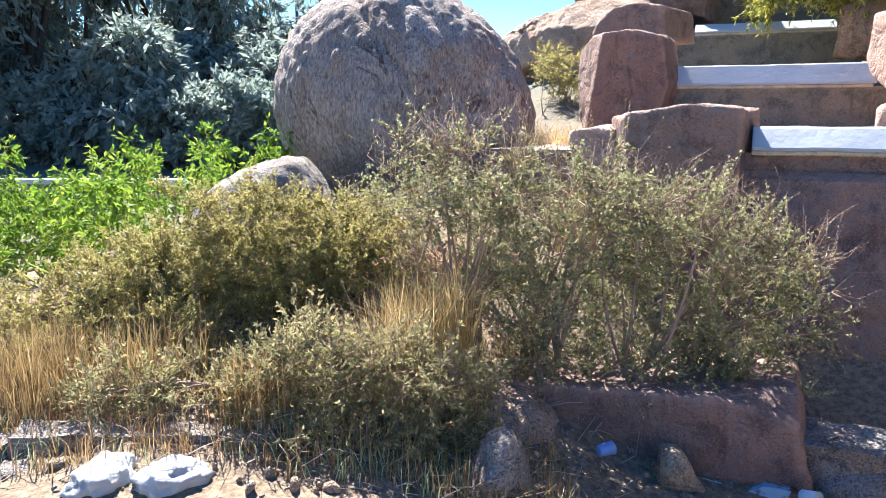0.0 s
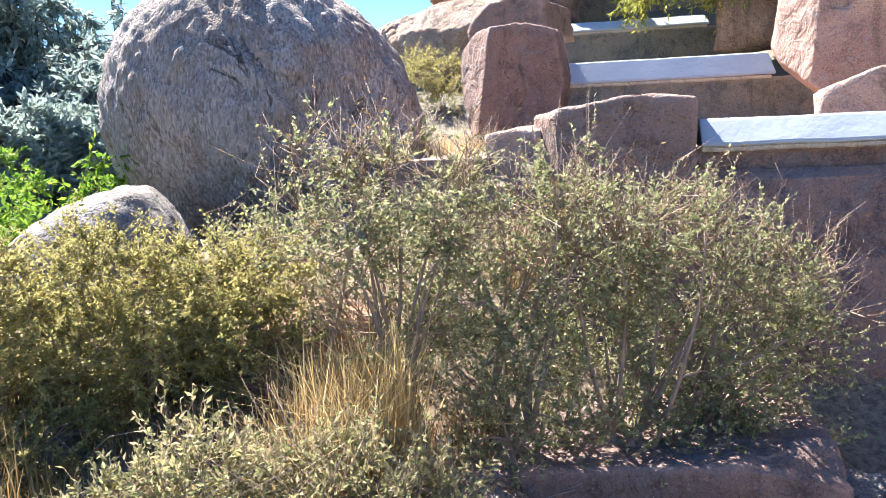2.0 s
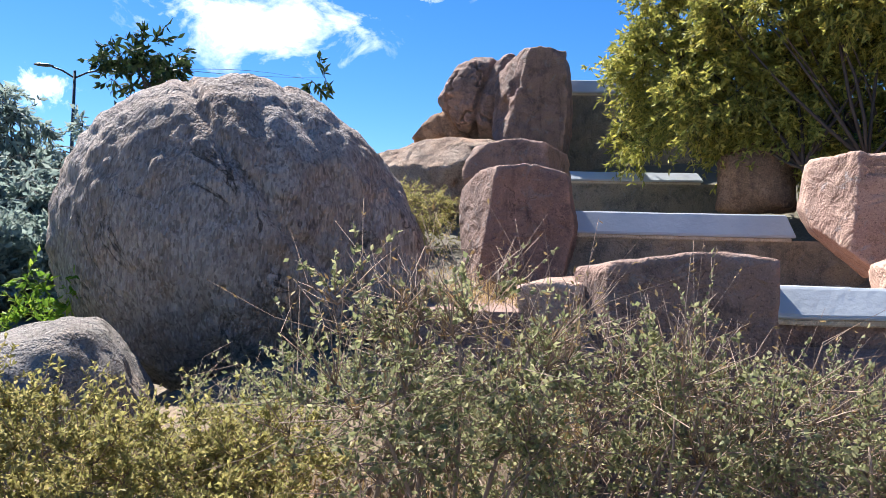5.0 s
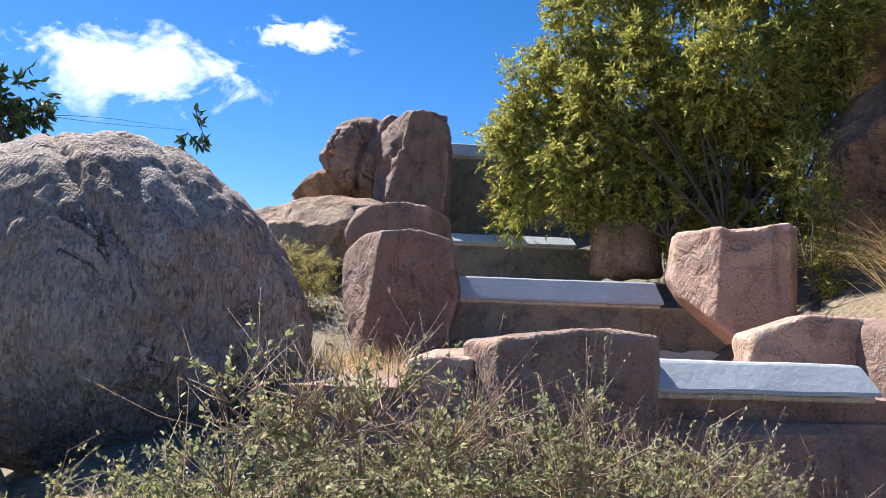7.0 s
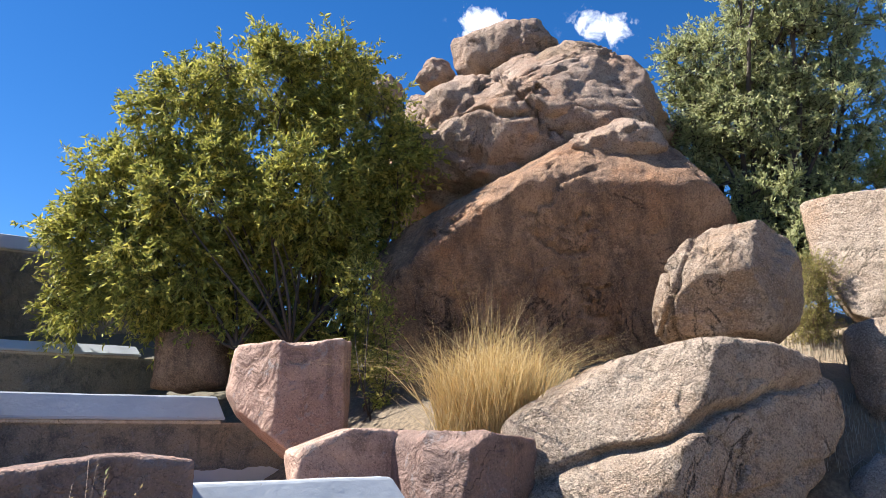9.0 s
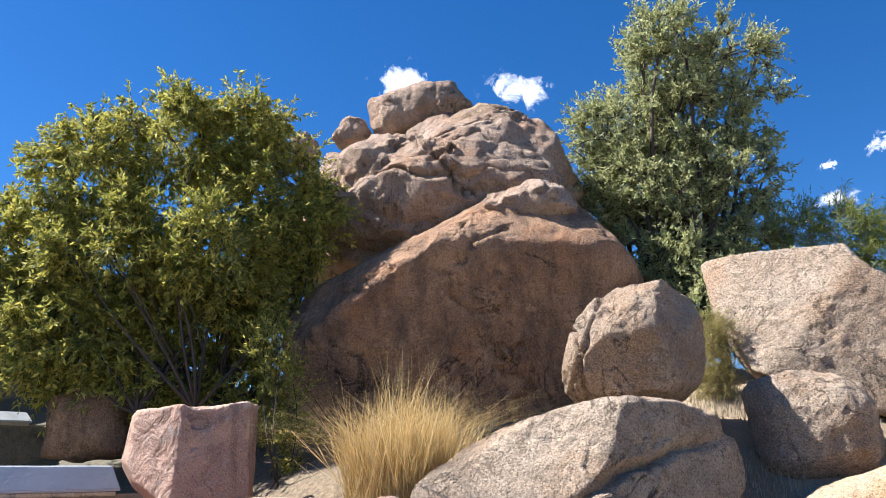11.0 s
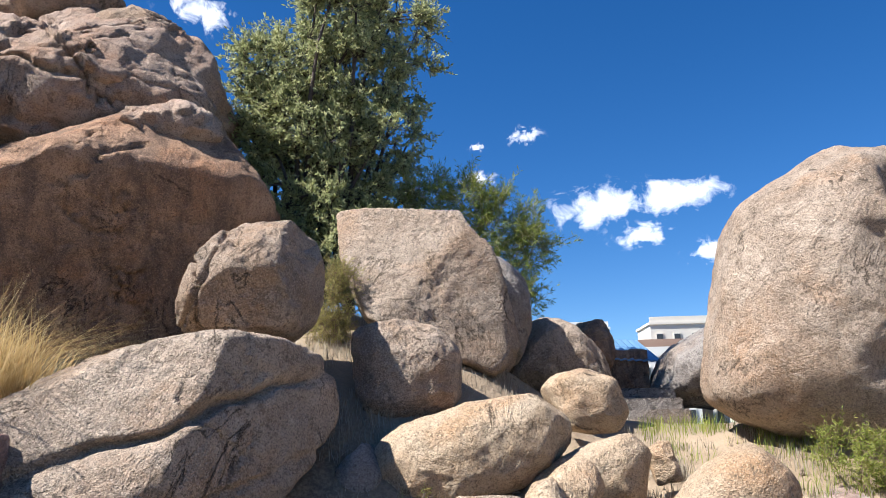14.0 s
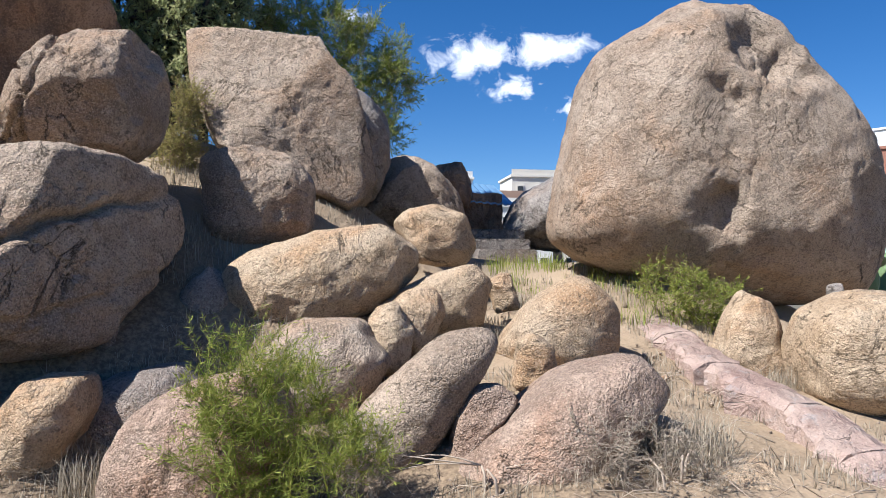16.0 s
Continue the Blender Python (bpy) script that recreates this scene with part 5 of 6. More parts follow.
def scatter(x0, x1, y0, y1, count, height, material, label, seed, width=0.005, keep=0.5, lean=0.5, name="ground_grass"):
    rng = np.random.default_rng(seed)
    x, y = rng.uniform(x0, x1, count), rng.uniform(y0, y1, count)
    ok = np.array([noise.fractal(Vector((a * 1.7 + seed, b * 1.7, 0)), 0.9, 2.0, 3) for a, b in zip(x, y)]) > keep - 0.5
    x, y = x[ok], y[ok]
    v, f = blades(np.stack([x, y, land(x, y) - 0.01], 1), height, width, lean, rng)
    tagged(quick_mesh(name, v, f, material, None), label, "grass", kind="stuff")


scatter(-3.2, 0.6, 2.9, 5.2, 9000, 0.2, DRY, "sparse dry grass on the bank", 61)
scatter(-3.2, 0.4, 2.9, 4.6, 5000, 0.16, SAGE, "thin green grass on the bank", 62)
scatter(-2.6, 0.3, 2.95, 4.2, 2200, 0.22, RUSTY, "reddish dry grass low on the bank", 66)
scatter(3.2, 8.0, -1.8, 3.4, 26000, 0.11, GREYDRY, "short grey dry grass between the stones", 63, keep=0.52)
scatter(5.6, 8.5, -1.6, 0.2, 3500, 0.2, BROOMY, "yellow-green grass under the giant boulder", 64)
scatter(3.0, 7.0, 2.0, 6.5, 14000, 0.14, GREYDRY, "dry grass among the boulders", 65)

# ---- small things along the way ----
def paving(points, width, thick, label):
    """A ragged strip of thick cement pieces laid down the slope, broken across at each joint."""
    root = empty("path_edging", points[0])
    tagged(root, label, "edging")
    rng = np.random.default_rng(77)
    for (a, b, w0, w1) in zip(points, points[1:], width, width[1:]):
        a, b = Vector(a), Vector(b)
        t = (b - a)
        s = Vector((t.y, -t.x, 0)).normalized()
        bm = bmesh.new()
        n = 8
        rows = []
        for i in range(n + 1):
            u = i / n
            c = a.lerp(b, 0.015 + 0.97 * u)
            w = w0 + (w1 - w0) * u
            row = []
            for j in range(7):
                v = j / 6 - 0.5
                edge = rng.normal() * 0.035 if j in (0, 6) else 0
                q = c + s * (w * v + edge)
                dome = 0.05 * (1 - (2 * v) ** 4) + 0.025 * noise.fractal(q * 3, 0.9, 2.0, 5) - 0.07
                row.append(bm.verts.new((q.x, q.y, c.z + dome)))
            rows.append(row)
        for r0, r1 in zip(rows, rows[1:]):
            for j in range(6):
                bm.faces.new((r0[j], r0[j + 1], r1[j + 1], r1[j]))
        ext = bmesh.ops.extrude_face_region(bm, geom=list(bm.faces))
        low = [v for v in bm.verts if v not in [e for e in ext["geom"] if isinstance(e, bmesh.types.BMVert)]]
        for v in low:
            v.co.z -= thick
        bmesh.ops.recalc_face_normals(bm, faces=bm.faces)
        part("slab", bm, PINK, root)


paving([(7.2, -0.95, 1.36), (6.3, -0.85, 1.22), (5.35, -0.78, 1.05), (4.6, -0.75, 0.93), (3.95, -0.92, 0.78), (3.45, -0.95, 0.60), (3.05, -0.9, 0.30)],
       [0.25, 0.32, 0.34, 0.34, 0.36, 0.42, 0.5], 0.3, "rough pinkish cement edging running down beside the path")


def broken_slab(at, size, yaw, label, seed, tilt=0.0):
    bm = bmesh.new()
    bmesh.ops.create_cube(bm, size=1)
    bmesh.ops.transform(bm, verts=bm.verts, matrix=Matrix.Diagonal((*size, 1)))
    bmesh.ops.subdivide_edges(bm, edges=list(bm.edges), cuts=7, use_grid_fill=True)
    for v in bm.verts:
        v.co += v.normal * 0.02 * noise.fractal(v.co * 7 + Vector((seed, 0, 0)), 0.9, 2.0, 4)
        v.co.z += 0.012 * noise.noise(v.co * 4 + Vector((0, seed, 0)))
    ob = part("broken_slab", bm, GREY, smooth=False)
    ob.matrix_basis = pose(*at, tilt, 0, yaw)
    return tagged(ob, label, "slab")


broken_slab((-1.32, 3.22, 0.06), (1.15, 0.2, 0.13), 2, "long broken concrete kerb piece lying in the weeds", 1)
broken_slab((-2.15, 3.15, 0.03), (0.5, 0.25, 0.12), -12, "short broken concrete piece on the ground", 2)


broken_slab((2.06, 3.66, -0.24), (0.46, 0.30, 0.26), -24, "grey concrete block lying at the foot of the wall", 3, 6)


def plastic_bag(at, size, seed, label):
    d, faces = sphere(4)
    pts = d.copy()
    k = rough_field(d, 2.2, 4, seed) * 0.28 + rough_field(d, 5.0, 4, seed + 3, True) * 0.14
    pts = pts * (1 + k)[:, None] * np.array(size)
    pts[:, 2] = np.maximum(pts[:, 2], -0.3 * size[2])
    m = Nodes("white_plastic_%d" % seed)
    mat = m.done(m.mix(m.noise(6, 4), (0.62, 0.63, 0.64), (0.40, 0.41, 0.42)), 0.4, m.noise(14, 6, 0.7), 0.02, 1.0, through_light=0.25)
    ob = link("plastic_bag", pts, faces, mat, smooth=True)
    ob.matrix_basis = pose(*at, 0, 0, seed * 40)
    tagged(ob, label, "bag")
    return ob


bag = plastic_bag((-1.10, 2.87, 0.04), (0.14, 0.11, 0.085), 5, "crumpled white plastic bag on the ground")
plastic_bag((-1.37, 2.88, 0.04), (0.15, 0.11, 0.08), 6, "torn white plastic sack beside the kerb piece")
plastic_bag((1.95, 3.75, -0.27), (0.06, 0.05, 0.05), 7, "small scrap of white plastic under the wall")
plastic_bag((0.02, 3.72, 0.16), (0.05, 0.05, 0.1), 8, "white plastic scrap caught in the bush roots")


def plastic_scrap(at, size, yaw, label):
    """A stiff torn sheet of plastic, folded once and standing on its edge."""
    bm = bmesh.new()
    n, grid = 10, []
    for i in range(n + 1):
        u = i / n
        row = []
        for j in range(n + 1):
            v = j / n
            half = 0.5 - 0.38 * v ** 1.5 + 0.05 * noise.noise(Vector((v * 6, 2.0, 0)))
            x = (u - 0.5) * 2 * half
            row.append(bm.verts.new((x * size, 0.35 * size * abs(x) + 0.08 * size * noise.noise(Vector((u * 3, v * 3, 1))), v * size * (0.9 - 0.3 * u))))
        grid.append(row)
    for a, b in zip(grid, grid[1:]):
        for j in range(n):
            bm.faces.new((a[j], b[j], b[j + 1], a[j + 1]))
    bmesh.ops.solidify(bm, geom=list(bm.faces), thickness=0.004)
    k = Nodes("orange_plastic")
    ob = part("plastic_scrap", bm, k.done(k.mix(k.noise(7, 5), (0.62, 0.27, 0.12), (0.50, 0.22, 0.11)), 0.5, k.noise(20, 4), 0.006, 0.6, through_light=0.2), smooth=True)
    ob.matrix_basis = pose(*at, -12, 0, yaw)
    tagged(ob, label, "litter")


plastic_scrap((1.18, 3.72, -0.36), 0.22, 12, "torn piece of orange plastic standing at the foot of the bank")


def cup(at, r, h, tilt, yaw, material, label):
    bm = bmesh.new()
    n = 24
    rings = []
    for z, q in ((0, 0.72), (0.02, 0.76), (1, 1.0), (1.0, 0.95), (0.03, 0.70)):
        rings.append([bm.verts.new((math.cos(6.2832 * i / n) * r * q, math.sin(6.2832 * i / n) * r * q, z * h)) for i in range(n)])
    for a, b in zip(rings, rings[1:]):
        for i in range(n):
            bm.faces.new((a[i], a[(i + 1) % n], b[(i + 1) % n], b[i]))
    bm.faces.new(rings[0][::-1]), bm.faces.new(rings[-1])
    ob = part("paper_cup", bm, material, smooth=True)
    ob.matrix_basis = pose(*at, tilt, 0, yaw)
    tagged(ob, label, "litter")


cup((1.75, 3.45, -0.33), 0.04, 0.09, 80, 30, Nodes("white_card").done((0.7, 0.7, 0.7), 0.6), "crushed white paper cup below the bank")
cup((0.75, 3.45, -0.10), 0.035, 0.08, 85, 110, Nodes("blue_card").done((0.12, 0.25, 0.55), 0.5), "small blue and white drink carton in the weeds")


# hut of rough stone with a blue sheet roof
def hut():
    root = empty("stone_hut", (11.2, -0.35, 1.6))
    tagged(root, "small dark stone hut with a blue sheet-metal roof", "hut")
    bm = bmesh.new()
    bmesh.ops.create_cube(bm, size=1)
    bmesh.ops.transform(bm, verts=bm.verts, matrix=pose(11.5, -0.32, 2.05) @ Matrix.Diagonal((1.3, 0.5, 1.05, 1)))
    bmesh.ops.subdivide_edges(bm, edges=list(bm.edges), cuts=14, use_grid_fill=True)
    for v in bm.verts:
        v.co += v.normal * 0.05 * noise.ridged_multi_fractal(v.co * 3.0, 0.9, 2.0, 4, 1.0, 2.0)
    part("wall", bm, BROWN, root)
    bm = bmesh.new()
    n = 24
    lo, hi = [], []
    for i in range(n + 1):
        y = 0.06 - 0.85 * i / n
        z = 0.012 * math.sin(i * 2.1)
        lo.append((bm.verts.new((10.75, y, 2.52 - 0.06 * i / n + z)), bm.verts.new((10.75, y, 2.50 - 0.06 * i / n + z))))
        hi.append((bm.verts.new((12.3, y, 2.98 - 0.06 * i / n + z)), bm.verts.new((12.3, y, 2.96 - 0.06 * i / n + z))))
    for i in range(n):
        bm.faces.new((lo[i][0], lo[i + 1][0], hi[i + 1][0], hi[i][0]))
        bm.faces.new((lo[i][1], hi[i][1], hi[i + 1][1], lo[i + 1][1]))
        bm.faces.new((lo[i][0], lo[i][1], lo[i + 1][1], lo[i + 1][0]))
    metal = Nodes("blue_sheet")
    part("roof", bm, metal.done(metal.mix(metal.noise(3, 5), (0.10, 0.24, 0.42), (0.22, 0.36, 0.50)), 0.35, metal=0.3), root, "blue sheet-metal roof")


hut()


def steps_far():
    for i in range(3):
        bm = bmesh.new()
        bmesh.ops.create_cube(bm, size=1)
        bmesh.ops.transform(bm, verts=bm.verts, matrix=pose(9.4 + i * 0.32, -0.35, 1.62 + 0.14 * i) @ Matrix.Diagonal((0.34, 0.75, 0.3, 1)))
        bmesh.ops.bevel(bm, geom=list(bm.edges), offset=0.02, segments=2, affect="EDGES")
        tagged(part("stone_step", bm, GREY), "worn grey stone step at the head of the path", "step", "steps at the head of the path")


steps_far()


def cactus(x, y, z, seed, h):
    """A prickly pear: flat oval pads that grow from one another."""
    rng = np.random.default_rng(seed)
    root = empty("prickly_pear", (x, y, z))
    tagged(root, "prickly pear cactus with flat grey-green pads", "cactus", "prickly pears on the slope")
    k = Nodes("cactus_green_%d" % seed)
    mat = k.done(k.mix(k.noise(5, 4), (0.09, 0.15, 0.06), (0.17, 0.24, 0.11)), 0.55, k.cells(30), 0.01, 0.6)
    tips = [(Vector((x, y, z)), 0.0, rng.uniform(0, 180))]
    for level in range(3):
        grown = []
        for p, tilt, az in tips:
            for _ in range(1 if level == 0 else rng.integers(1, 4)):
                t, a = tilt + rng.normal() * 25, az + rng.normal() * 50
                s = h / 3 * rng.uniform(0.8, 1.15)
                m = Matrix.Translation(p) @ Euler((radians(t), radians(rng.normal() * 15), radians(a))).to_matrix().to_4x4()
                bm = bmesh.new()
                bmesh.ops.create_uvsphere(bm, u_segments=14, v_segments=10, radius=0.5)
                bmesh.ops.transform(bm, verts=bm.verts, matrix=m @ Matrix.Translation((0, 0, s * 0.5)) @ Matrix.Diagonal((s * 0.72, s * 0.16, s * 1.05, 1)))
                part("pad", bm, mat, root, smooth=True)
                grown.append((m @ Vector((rng.normal() * s * 0.15, 0, s * 0.92)), t, a))
        tips = grown


for i, (x, y, h) in enumerate([(8.1, -4.3, 1.3), (8.6, -4.7, 1.2), (7.9, -4.8, 1.0), (9.2, -4.6, 1.4)]):
    cactus(x, y, float(land(x, y)[0]), 90 + i, h)


# houses on the far slope
def house(x, y, z, w, d, h, colour, label, yaw=0.0, floors=2, across=3, rows_dark=(0.05, 0.055, 0.06)):
    root = empty("house", (x, y, z))
    tagged(root, label, "house", "houses on the far slope")
    k = Nodes("render_%d_%d" % (int(x), int(y * 10)))
    mat = k.done(k.mix(k.noise(0.4, 5), colour, tuple(c * 0.82 for c in colour)), 0.85)
    glass = Nodes("dark_pane_%d_%d" % (int(x), int(y * 10))).done(rows_dark, 0.2)
    m = pose(x, y, z, 0, 0, yaw)

    def block(name, c, s, material, parent):
        bm = bmesh.new()
        bmesh.ops.create_cube(bm, size=1)
        bmesh.ops.transform(bm, verts=bm.verts, matrix=m @ Matrix.Translation(c) @ Matrix.Diagonal((*s, 1)))
        return part(name, bm, material, parent)
    block("wall", (0, 0, h / 2), (d, w, h), mat, root)
    block("roof", (0, 0, h + 0.12), (d + 0.3, w + 0.3, 0.24), mat, root)
    block("parapet", (-d / 2 + 0.1, 0, h + 0.5), (0.2, w, 0.6), mat, root)
    for f in range(floors):
        for i in range(across):
            yy = (i + 0.5) / across * w - w / 2
            win = block("window", (-d / 2 - 0.02, yy, (f + 0.55) * h / floors), (0.14, w / across * 0.42, h / floors * 0.45), mat, root)
            block("pane", (-d / 2 - 0.10, yy, (f + 0.55) * h / floors), (0.04, w / across * 0.34, h / floors * 0.38), glass, win)


house(72, -16.0, 0.0, 6, 6, 8.1, (0.30, 0.20, 0.15), "brown brick house with a pale parapet", floors=3, across=4)
house(66, -14.0, 0.0, 5, 5, 6.9, (0.72, 0.70, 0.66), "pale rendered house on the slope", floors=2, across=3)
house(80, -19.5, 0.0, 7, 6, 11.2, (0.70, 0.66, 0.58), "cream flat-roofed house on the slope", floors=3, across=4)
house(78, -9.0, 0.0, 5, 6, 10.6, (0.74, 0.73, 0.70), "white flat-roofed house with a rooftop room", floors=3, across=3)
house(58, -43.2, 0.0, 6, 6, 11.3, (0.28, 0.13, 0.09), "red-brown rendered house with small windows", 30, floors=3, across=3)
house(75, -58.0, 0.0, 8, 8, 16.4, (0.74, 0.74, 0.74), "white apartment house on the far slope", 30, floors=3, across=4)
house(40, -30.5, 0.0, 6, 5, 5.6, (0.40, 0.55, 0.47), "low pale green house among trees", 30, floors=1, across=3)


# ---- fallen twigs and small pebbles between the stones ----
def twig_litter(x0, x1, y0, y1, count, seed, label):
    rng = np.random.default_rng(seed)
    paths = []
    for _ in range(count):
        x, y = rng.uniform(x0, x1), rng.uniform(y0, y1)
        a, n = rng.uniform(0, 6.28), rng.uniform(0.08, 0.32)
        z = float(land(x, y)[0]) + 0.01
        p0 = Vector((x, y, z))
        p1 = p0 + Vector((math.cos(a) * n * 0.5, math.sin(a) * n * 0.5, rng.uniform(0.0, 0.10)))
        p2 = p0 + Vector((math.cos(a + 0.4) * n, math.sin(a + 0.4) * n, rng.uniform(0.0, 0.12)))
        paths.append([(p0, 0.003), (p1, 0.0025), (p2, 0.001)])
    v, f = tubes(paths, 3)
    tagged(link("twig_litter", v, f, PALEBARK), label, "twigs", kind="stuff")


twig_litter(3.0, 5.5, -1.2, 2.8, 420, 201, "dry grey twigs strewn between the stones")
twig_litter(-2.4, 1.0, 2.8, 4.2, 320, 202, "dry brown twigs under the bushes")


def pebble_field(x0, x1, y0, y1, count, seed, label):
    d, faces = sphere(1)
    rng = np.random.default_rng(seed)
    vs, fs = [], []
    for _ in range(count):
        x, y = rng.uniform(x0, x1), rng.uniform(y0, y1)
        s = rng.uniform(0.006, 0.02) * (2.0 if rng.uniform() < 0.06 else 1.0)
        k = len(vs) * len(d)
        vs.append(d * s * rng.uniform(0.6, 1.3, 3) * (1 + 0.2 * rng.normal(size=(len(d), 1))) + np.array([x, y, float(land(x, y)[0]) + s * 0.3]))
        fs.append(np.array(faces) + k)
    tagged(quick_mesh("pebbles", np.concatenate(vs), np.concatenate(fs), TAN, None), label, "pebbles", kind="stuff")


pebble_field(3.0, 7.5, -2.0, 2.6, 500, 203, "small tan pebbles scattered on the sandy path")
pebble_field(-2.5, 2.4, 2.5, 3.9, 600, 204, "small grey pebbles on the ground below the bank")


def low_wall():
    """A low pale roadside wall with coping slabs, beyond the tall weeds."""
    root = empty("roadside_wall", (-12, 12.0, 0))
    tagged(root, "low pale cement roadside wall beyond the weeds", "wall")
    for i in range(7):
        bm = bmesh.new()
        bmesh.ops.create_cube(bm, size=1)
        bmesh.ops.transform(bm, verts=bm.verts, matrix=pose(-13.2 + i * 1.42, 12.0 - 0.05 * i, 0.22) @ Matrix.Diagonal((1.38, 0.22, 0.46, 1)))
        bmesh.ops.bevel(bm, geom=list(bm.edges), offset=0.02, segments=2, affect="EDGES")
        part("block", bm, GREY, root)
        bm = bmesh.new()
        bmesh.ops.create_cube(bm, size=1)
        bmesh.ops.transform(bm, verts=bm.verts, matrix=pose(-13.2 + i * 1.42, 12.0 - 0.05 * i, 0.49) @ Matrix.Diagonal((1.41, 0.30, 0.07, 1)))
        bmesh.ops.bevel(bm, geom=list(bm.edges), offset=0.015, segments=2, affect="EDGES")
        part("coping", bm, WHITE, root)


low_wall()

# ---- distance: trees, lamp, houses, clouds ----
# crowns look hazy only through their paled blue-grey leaf colour
def far_tree(x, y, h, r, seed, label):
    rng = np.random.default_rng(seed)
    blobs = []
    for i in range(11):
        a = rng.uniform(0, 6.28)
        q = r * rng.uniform(0.1, 0.75)
        blobs.append((x + math.cos(a) * q, y + math.sin(a) * q, h * rng.uniform(0.22, 0.9), r * 0.42, r * 0.42, h * 0.16))
    plant("tree", label, "tree", (x, y, 0), blobs, 230, 0.9, 6, 13, (0.30, 0.11), FAR_HAZED, DARKBARK, stems=1, stem_r=0.25, seed=seed, droop=0.7, shell=0.2, spread=0.1,
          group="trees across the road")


for i, (x, y, h, r) in enumerate([(-19, 30, 8.5, 3.6), (-14.5, 27, 10, 3.6), (-11, 31, 8.5, 3.4), (-7.5, 29, 8.2, 3.2), (-4, 33, 7.0, 3.0), (-23, 25, 11, 3.8), (-13, 37, 9, 4), (-9.5, 36, 7, 3.5), (0.5, 36, 5.0, 3), (-17, 23, 8, 3), (-27, 30, 11, 4), (-10, 25, 4.5, 2.6), (-5.5, 27, 3.6, 2.4), (-16, 34, 11, 4)]):
    far_tree(x, y, h, r, 100 + i, "tall drooping distant tree with haze in its leaf colour")



# same leaf colour as the far trees, with the haze mixed in
def far_bush(x, y, h, r, seed):
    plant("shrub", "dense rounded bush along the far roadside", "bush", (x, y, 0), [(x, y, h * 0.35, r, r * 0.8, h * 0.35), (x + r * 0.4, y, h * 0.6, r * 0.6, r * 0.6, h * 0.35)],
          120, 0.6, 7, 18, (0.2, 0.09), FAR_HAZED, DARKBARK, stems=4, stem_r=0.06, seed=seed, shell=0.3, group="bushes across the road")


for i in range(9):
    far_bush(-25 + i * 2.9, 23.5 + (i % 3) * 0.8, 2.6 + 0.5 * (i % 2), 1.9, 130 + i)


def street_lamp(x, y, h):
    root = empty("street_lamp", (x, y, 0))
    tagged(root, "dark metal street lamp with two curved heads", "street lamp")
    steel = Nodes("dark_steel").done((0.06, 0.065, 0.07), 0.5, metal=0.6)
    v, f = tubes([[((x, y, 0), 0.13), ((x, y, h * 0.6), 0.10), ((x, y, h), 0.07)]], 10)
    link("pole", v, f, steel, root)
    for s in (-1, 1):
        v, f = tubes([[((x, y, h - 0.4), 0.05), ((x + s * 0.6, y, h - 0.05), 0.05), ((x + s * 1.1, y, h + 0.1), 0.05)]], 8)
        link("arm", v, f, steel, root)
        bm = bmesh.new()
        bmesh.ops.create_uvsphere(bm, u_segments=12, v_segments=8, radius=1)
        bmesh.ops.transform(bm, verts=bm.verts, matrix=pose(x + s * 1.5, y, h + 0.15) @ Matrix.Diagonal((0.5, 0.17, 0.09, 1)))
        part("lamp_head", bm, steel, root, smooth=True)


street_lamp(-8.5, 46.0, 11.3)


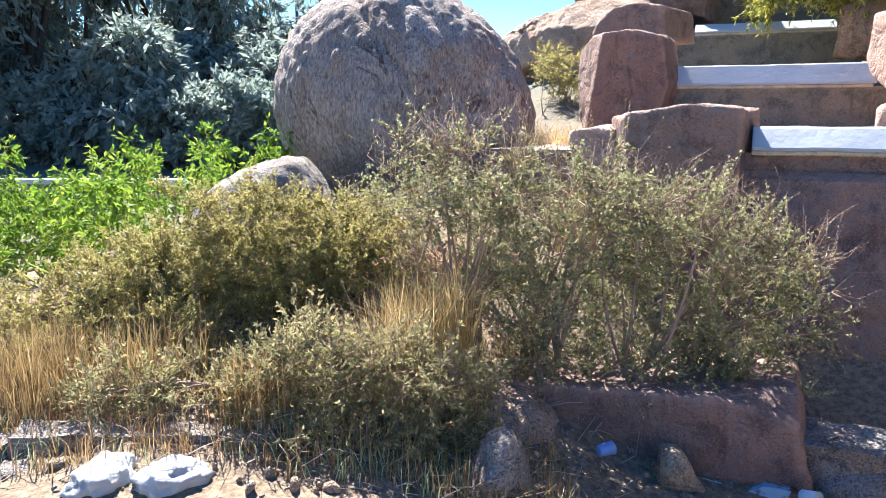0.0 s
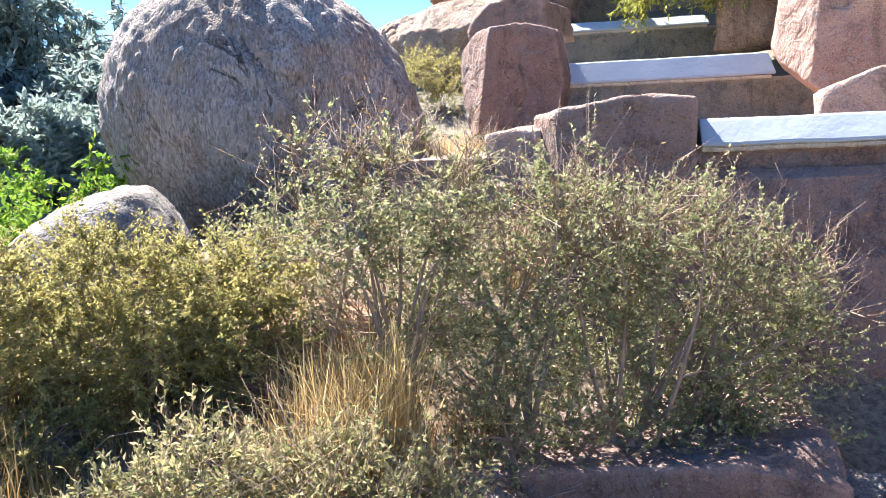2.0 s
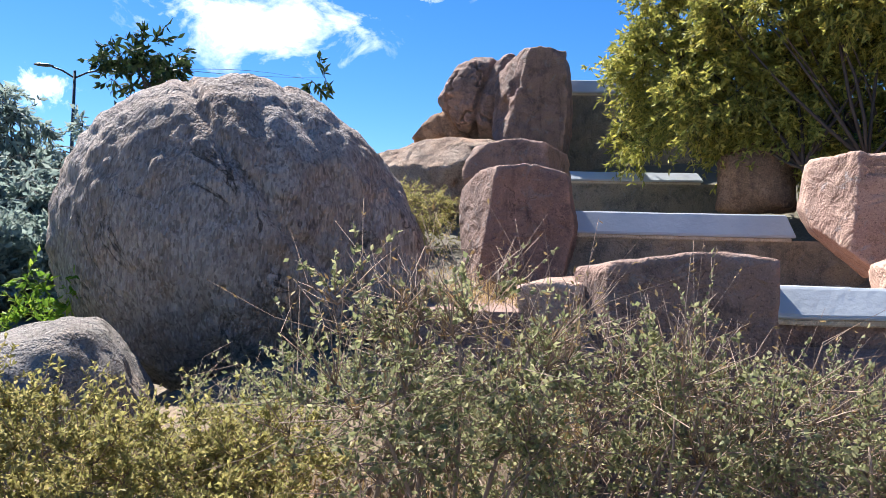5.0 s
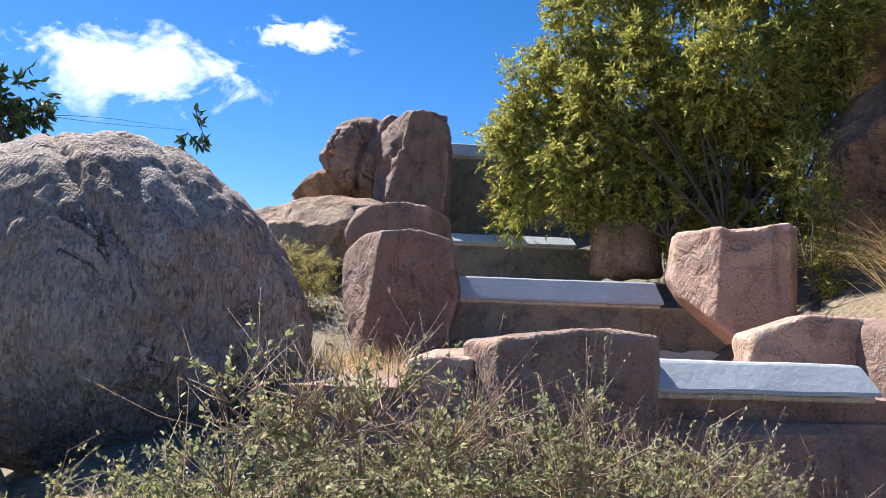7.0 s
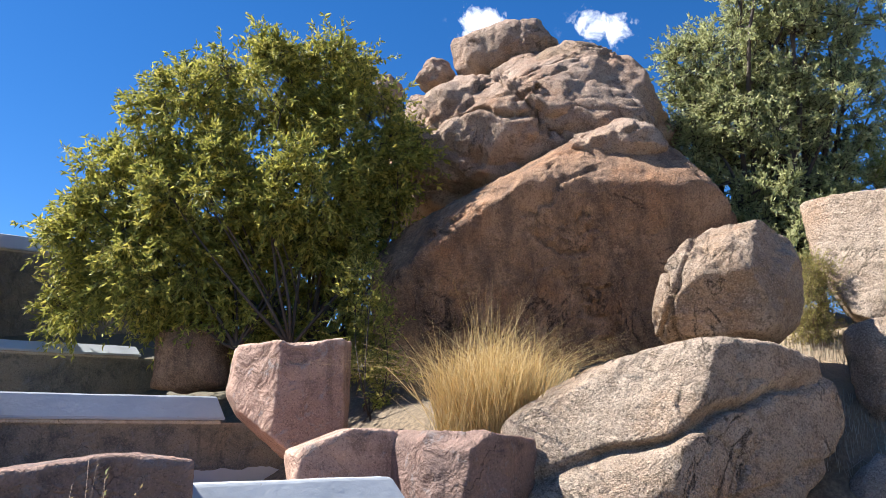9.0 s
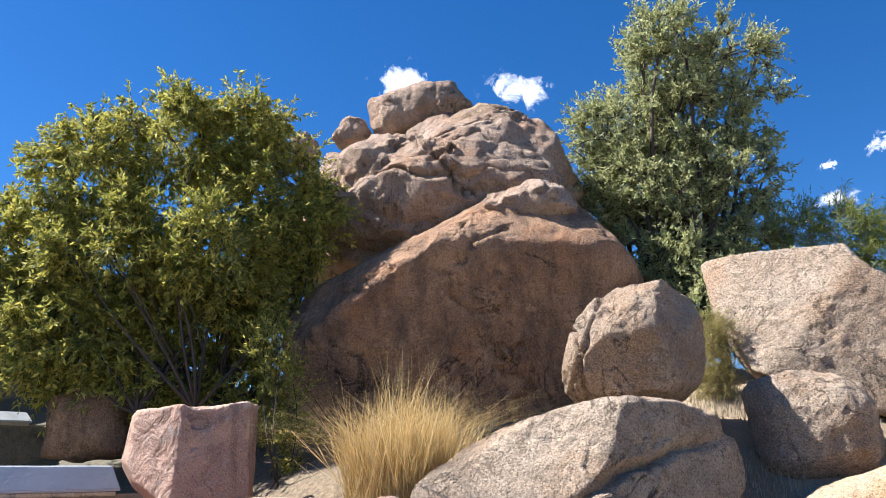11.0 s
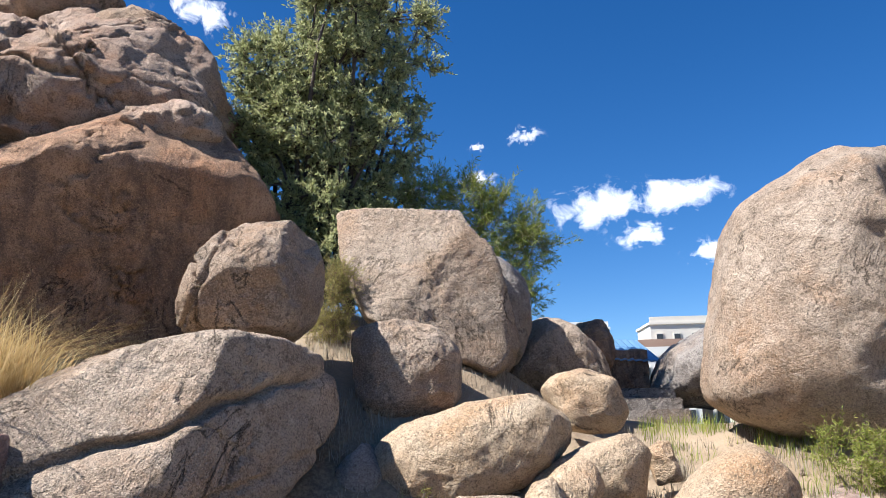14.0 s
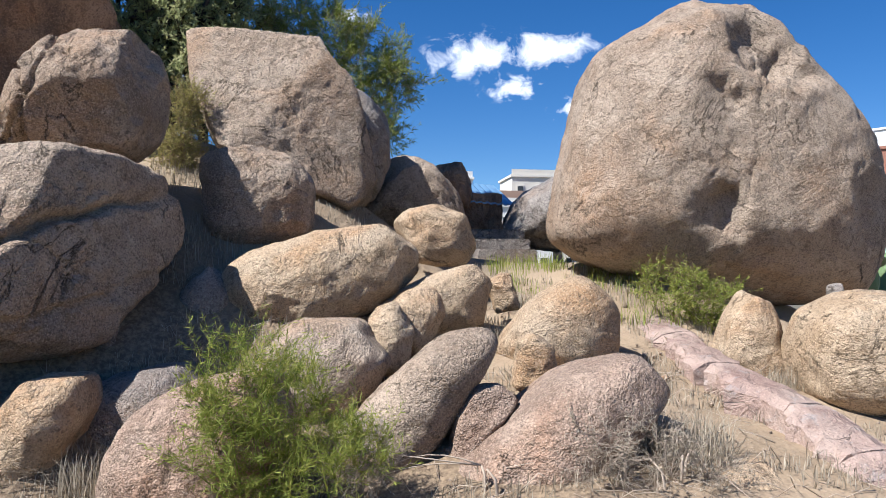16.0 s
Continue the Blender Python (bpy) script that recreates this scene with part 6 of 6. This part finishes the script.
def cloud_material():
    k = Nodes("cloud")
    k.n.remove(k.bsdf)
    o = k.stretch(k.coord, (1, 1, 1))
    shift = k.n.new("ShaderNodeVectorMath")
    shift.operation = "MULTIPLY_ADD"
    k.l.new(k.per_object(), shift.inputs[0])
    shift.inputs[1].default_value = (37, 53, 11)
    k.l.new(k.stretch(k.coord, (1.7, 0.9, 1)), shift.inputs[2])
    fluff = k.noise(1.9, 10, 0.62, shift.outputs[0], 0.4)
    g = k.n.new("ShaderNodeTexGradient")
    g.gradient_type = "QUADRATIC_SPHERE"
    k.l.new(o, g.inputs["Vector"])
    a = k.math("ADD", k.math("MULTIPLY", k.math("SUBTRACT", fluff, 0.18), 1.55), k.math("MULTIPLY", k.math("SUBTRACT", g.outputs["Fac"], 0.30), 0.75))
    alpha = k.math("MULTIPLY", k.ramp(g.outputs["Fac"], (0.02, 0.0), (0.22, 1.0)), k.ramp(a, (0.44, 0.0), (0.62, 0.35), (0.95, 0.97)))
    e = k.n.new("ShaderNodeEmission")
    e.inputs["Color"].default_value = (0.97, 0.98, 1.0, 1)
    e.inputs["Strength"].default_value = 0.95
    t = k.n.new("ShaderNodeBsdfTransparent")
    m = k.n.new("ShaderNodeMixShader")
    k.l.new(alpha, m.inputs[0]), k.l.new(t.outputs[0], m.inputs[1]), k.l.new(e.outputs[0], m.inputs[2])
    k.l.new(m.outputs[0], k.n["Material Output"].inputs["Surface"])
    return k.mat


CLOUD = cloud_material()
# direction and half sizes at 600 m
for dx, dy, dz, w, h in [(0.030, 0.956, 0.293, 116, 40), (-0.209, 0.958, 0.195, 27, 16), (0.225, 0.909, 0.351, 49, 16), (0.809, 0.318, 0.495, 31, 18), (0.737, 0.446, 0.508, 27, 18),
                         (0.948, -0.166, 0.273, 53, 22), (0.924, -0.262, 0.279, 45, 20), (0.947, -0.219, 0.235, 33, 11), (0.933, -0.293, 0.208, 22, 11), (0.928, -0.072, 0.366, 16, 9),
                         (0.934, -0.010, 0.356, 8, 4), (0.949, -0.010, 0.317, 18, 8)]:
    c = Vector((dx, dy, dz)) * 600
    me = bpy.data.meshes.new("backdrop")
    me.from_pydata([(-1.3, -1.3, 0), (1.3, -1.3, 0), (1.3, 1.3, 0), (-1.3, 1.3, 0)], [], [(0, 1, 2, 3)])
    me.materials.append(CLOUD)
    ob = new("backdrop", me)
    ob.matrix_basis = look(c, (0, 0, 0)) @ Matrix.Diagonal((-w * 1.35, h * 1.4, 1, 1))
    ob.visible_shadow = False
    tagged(ob, "white cumulus cloud in a blue sky", "cloud", kind="structure")
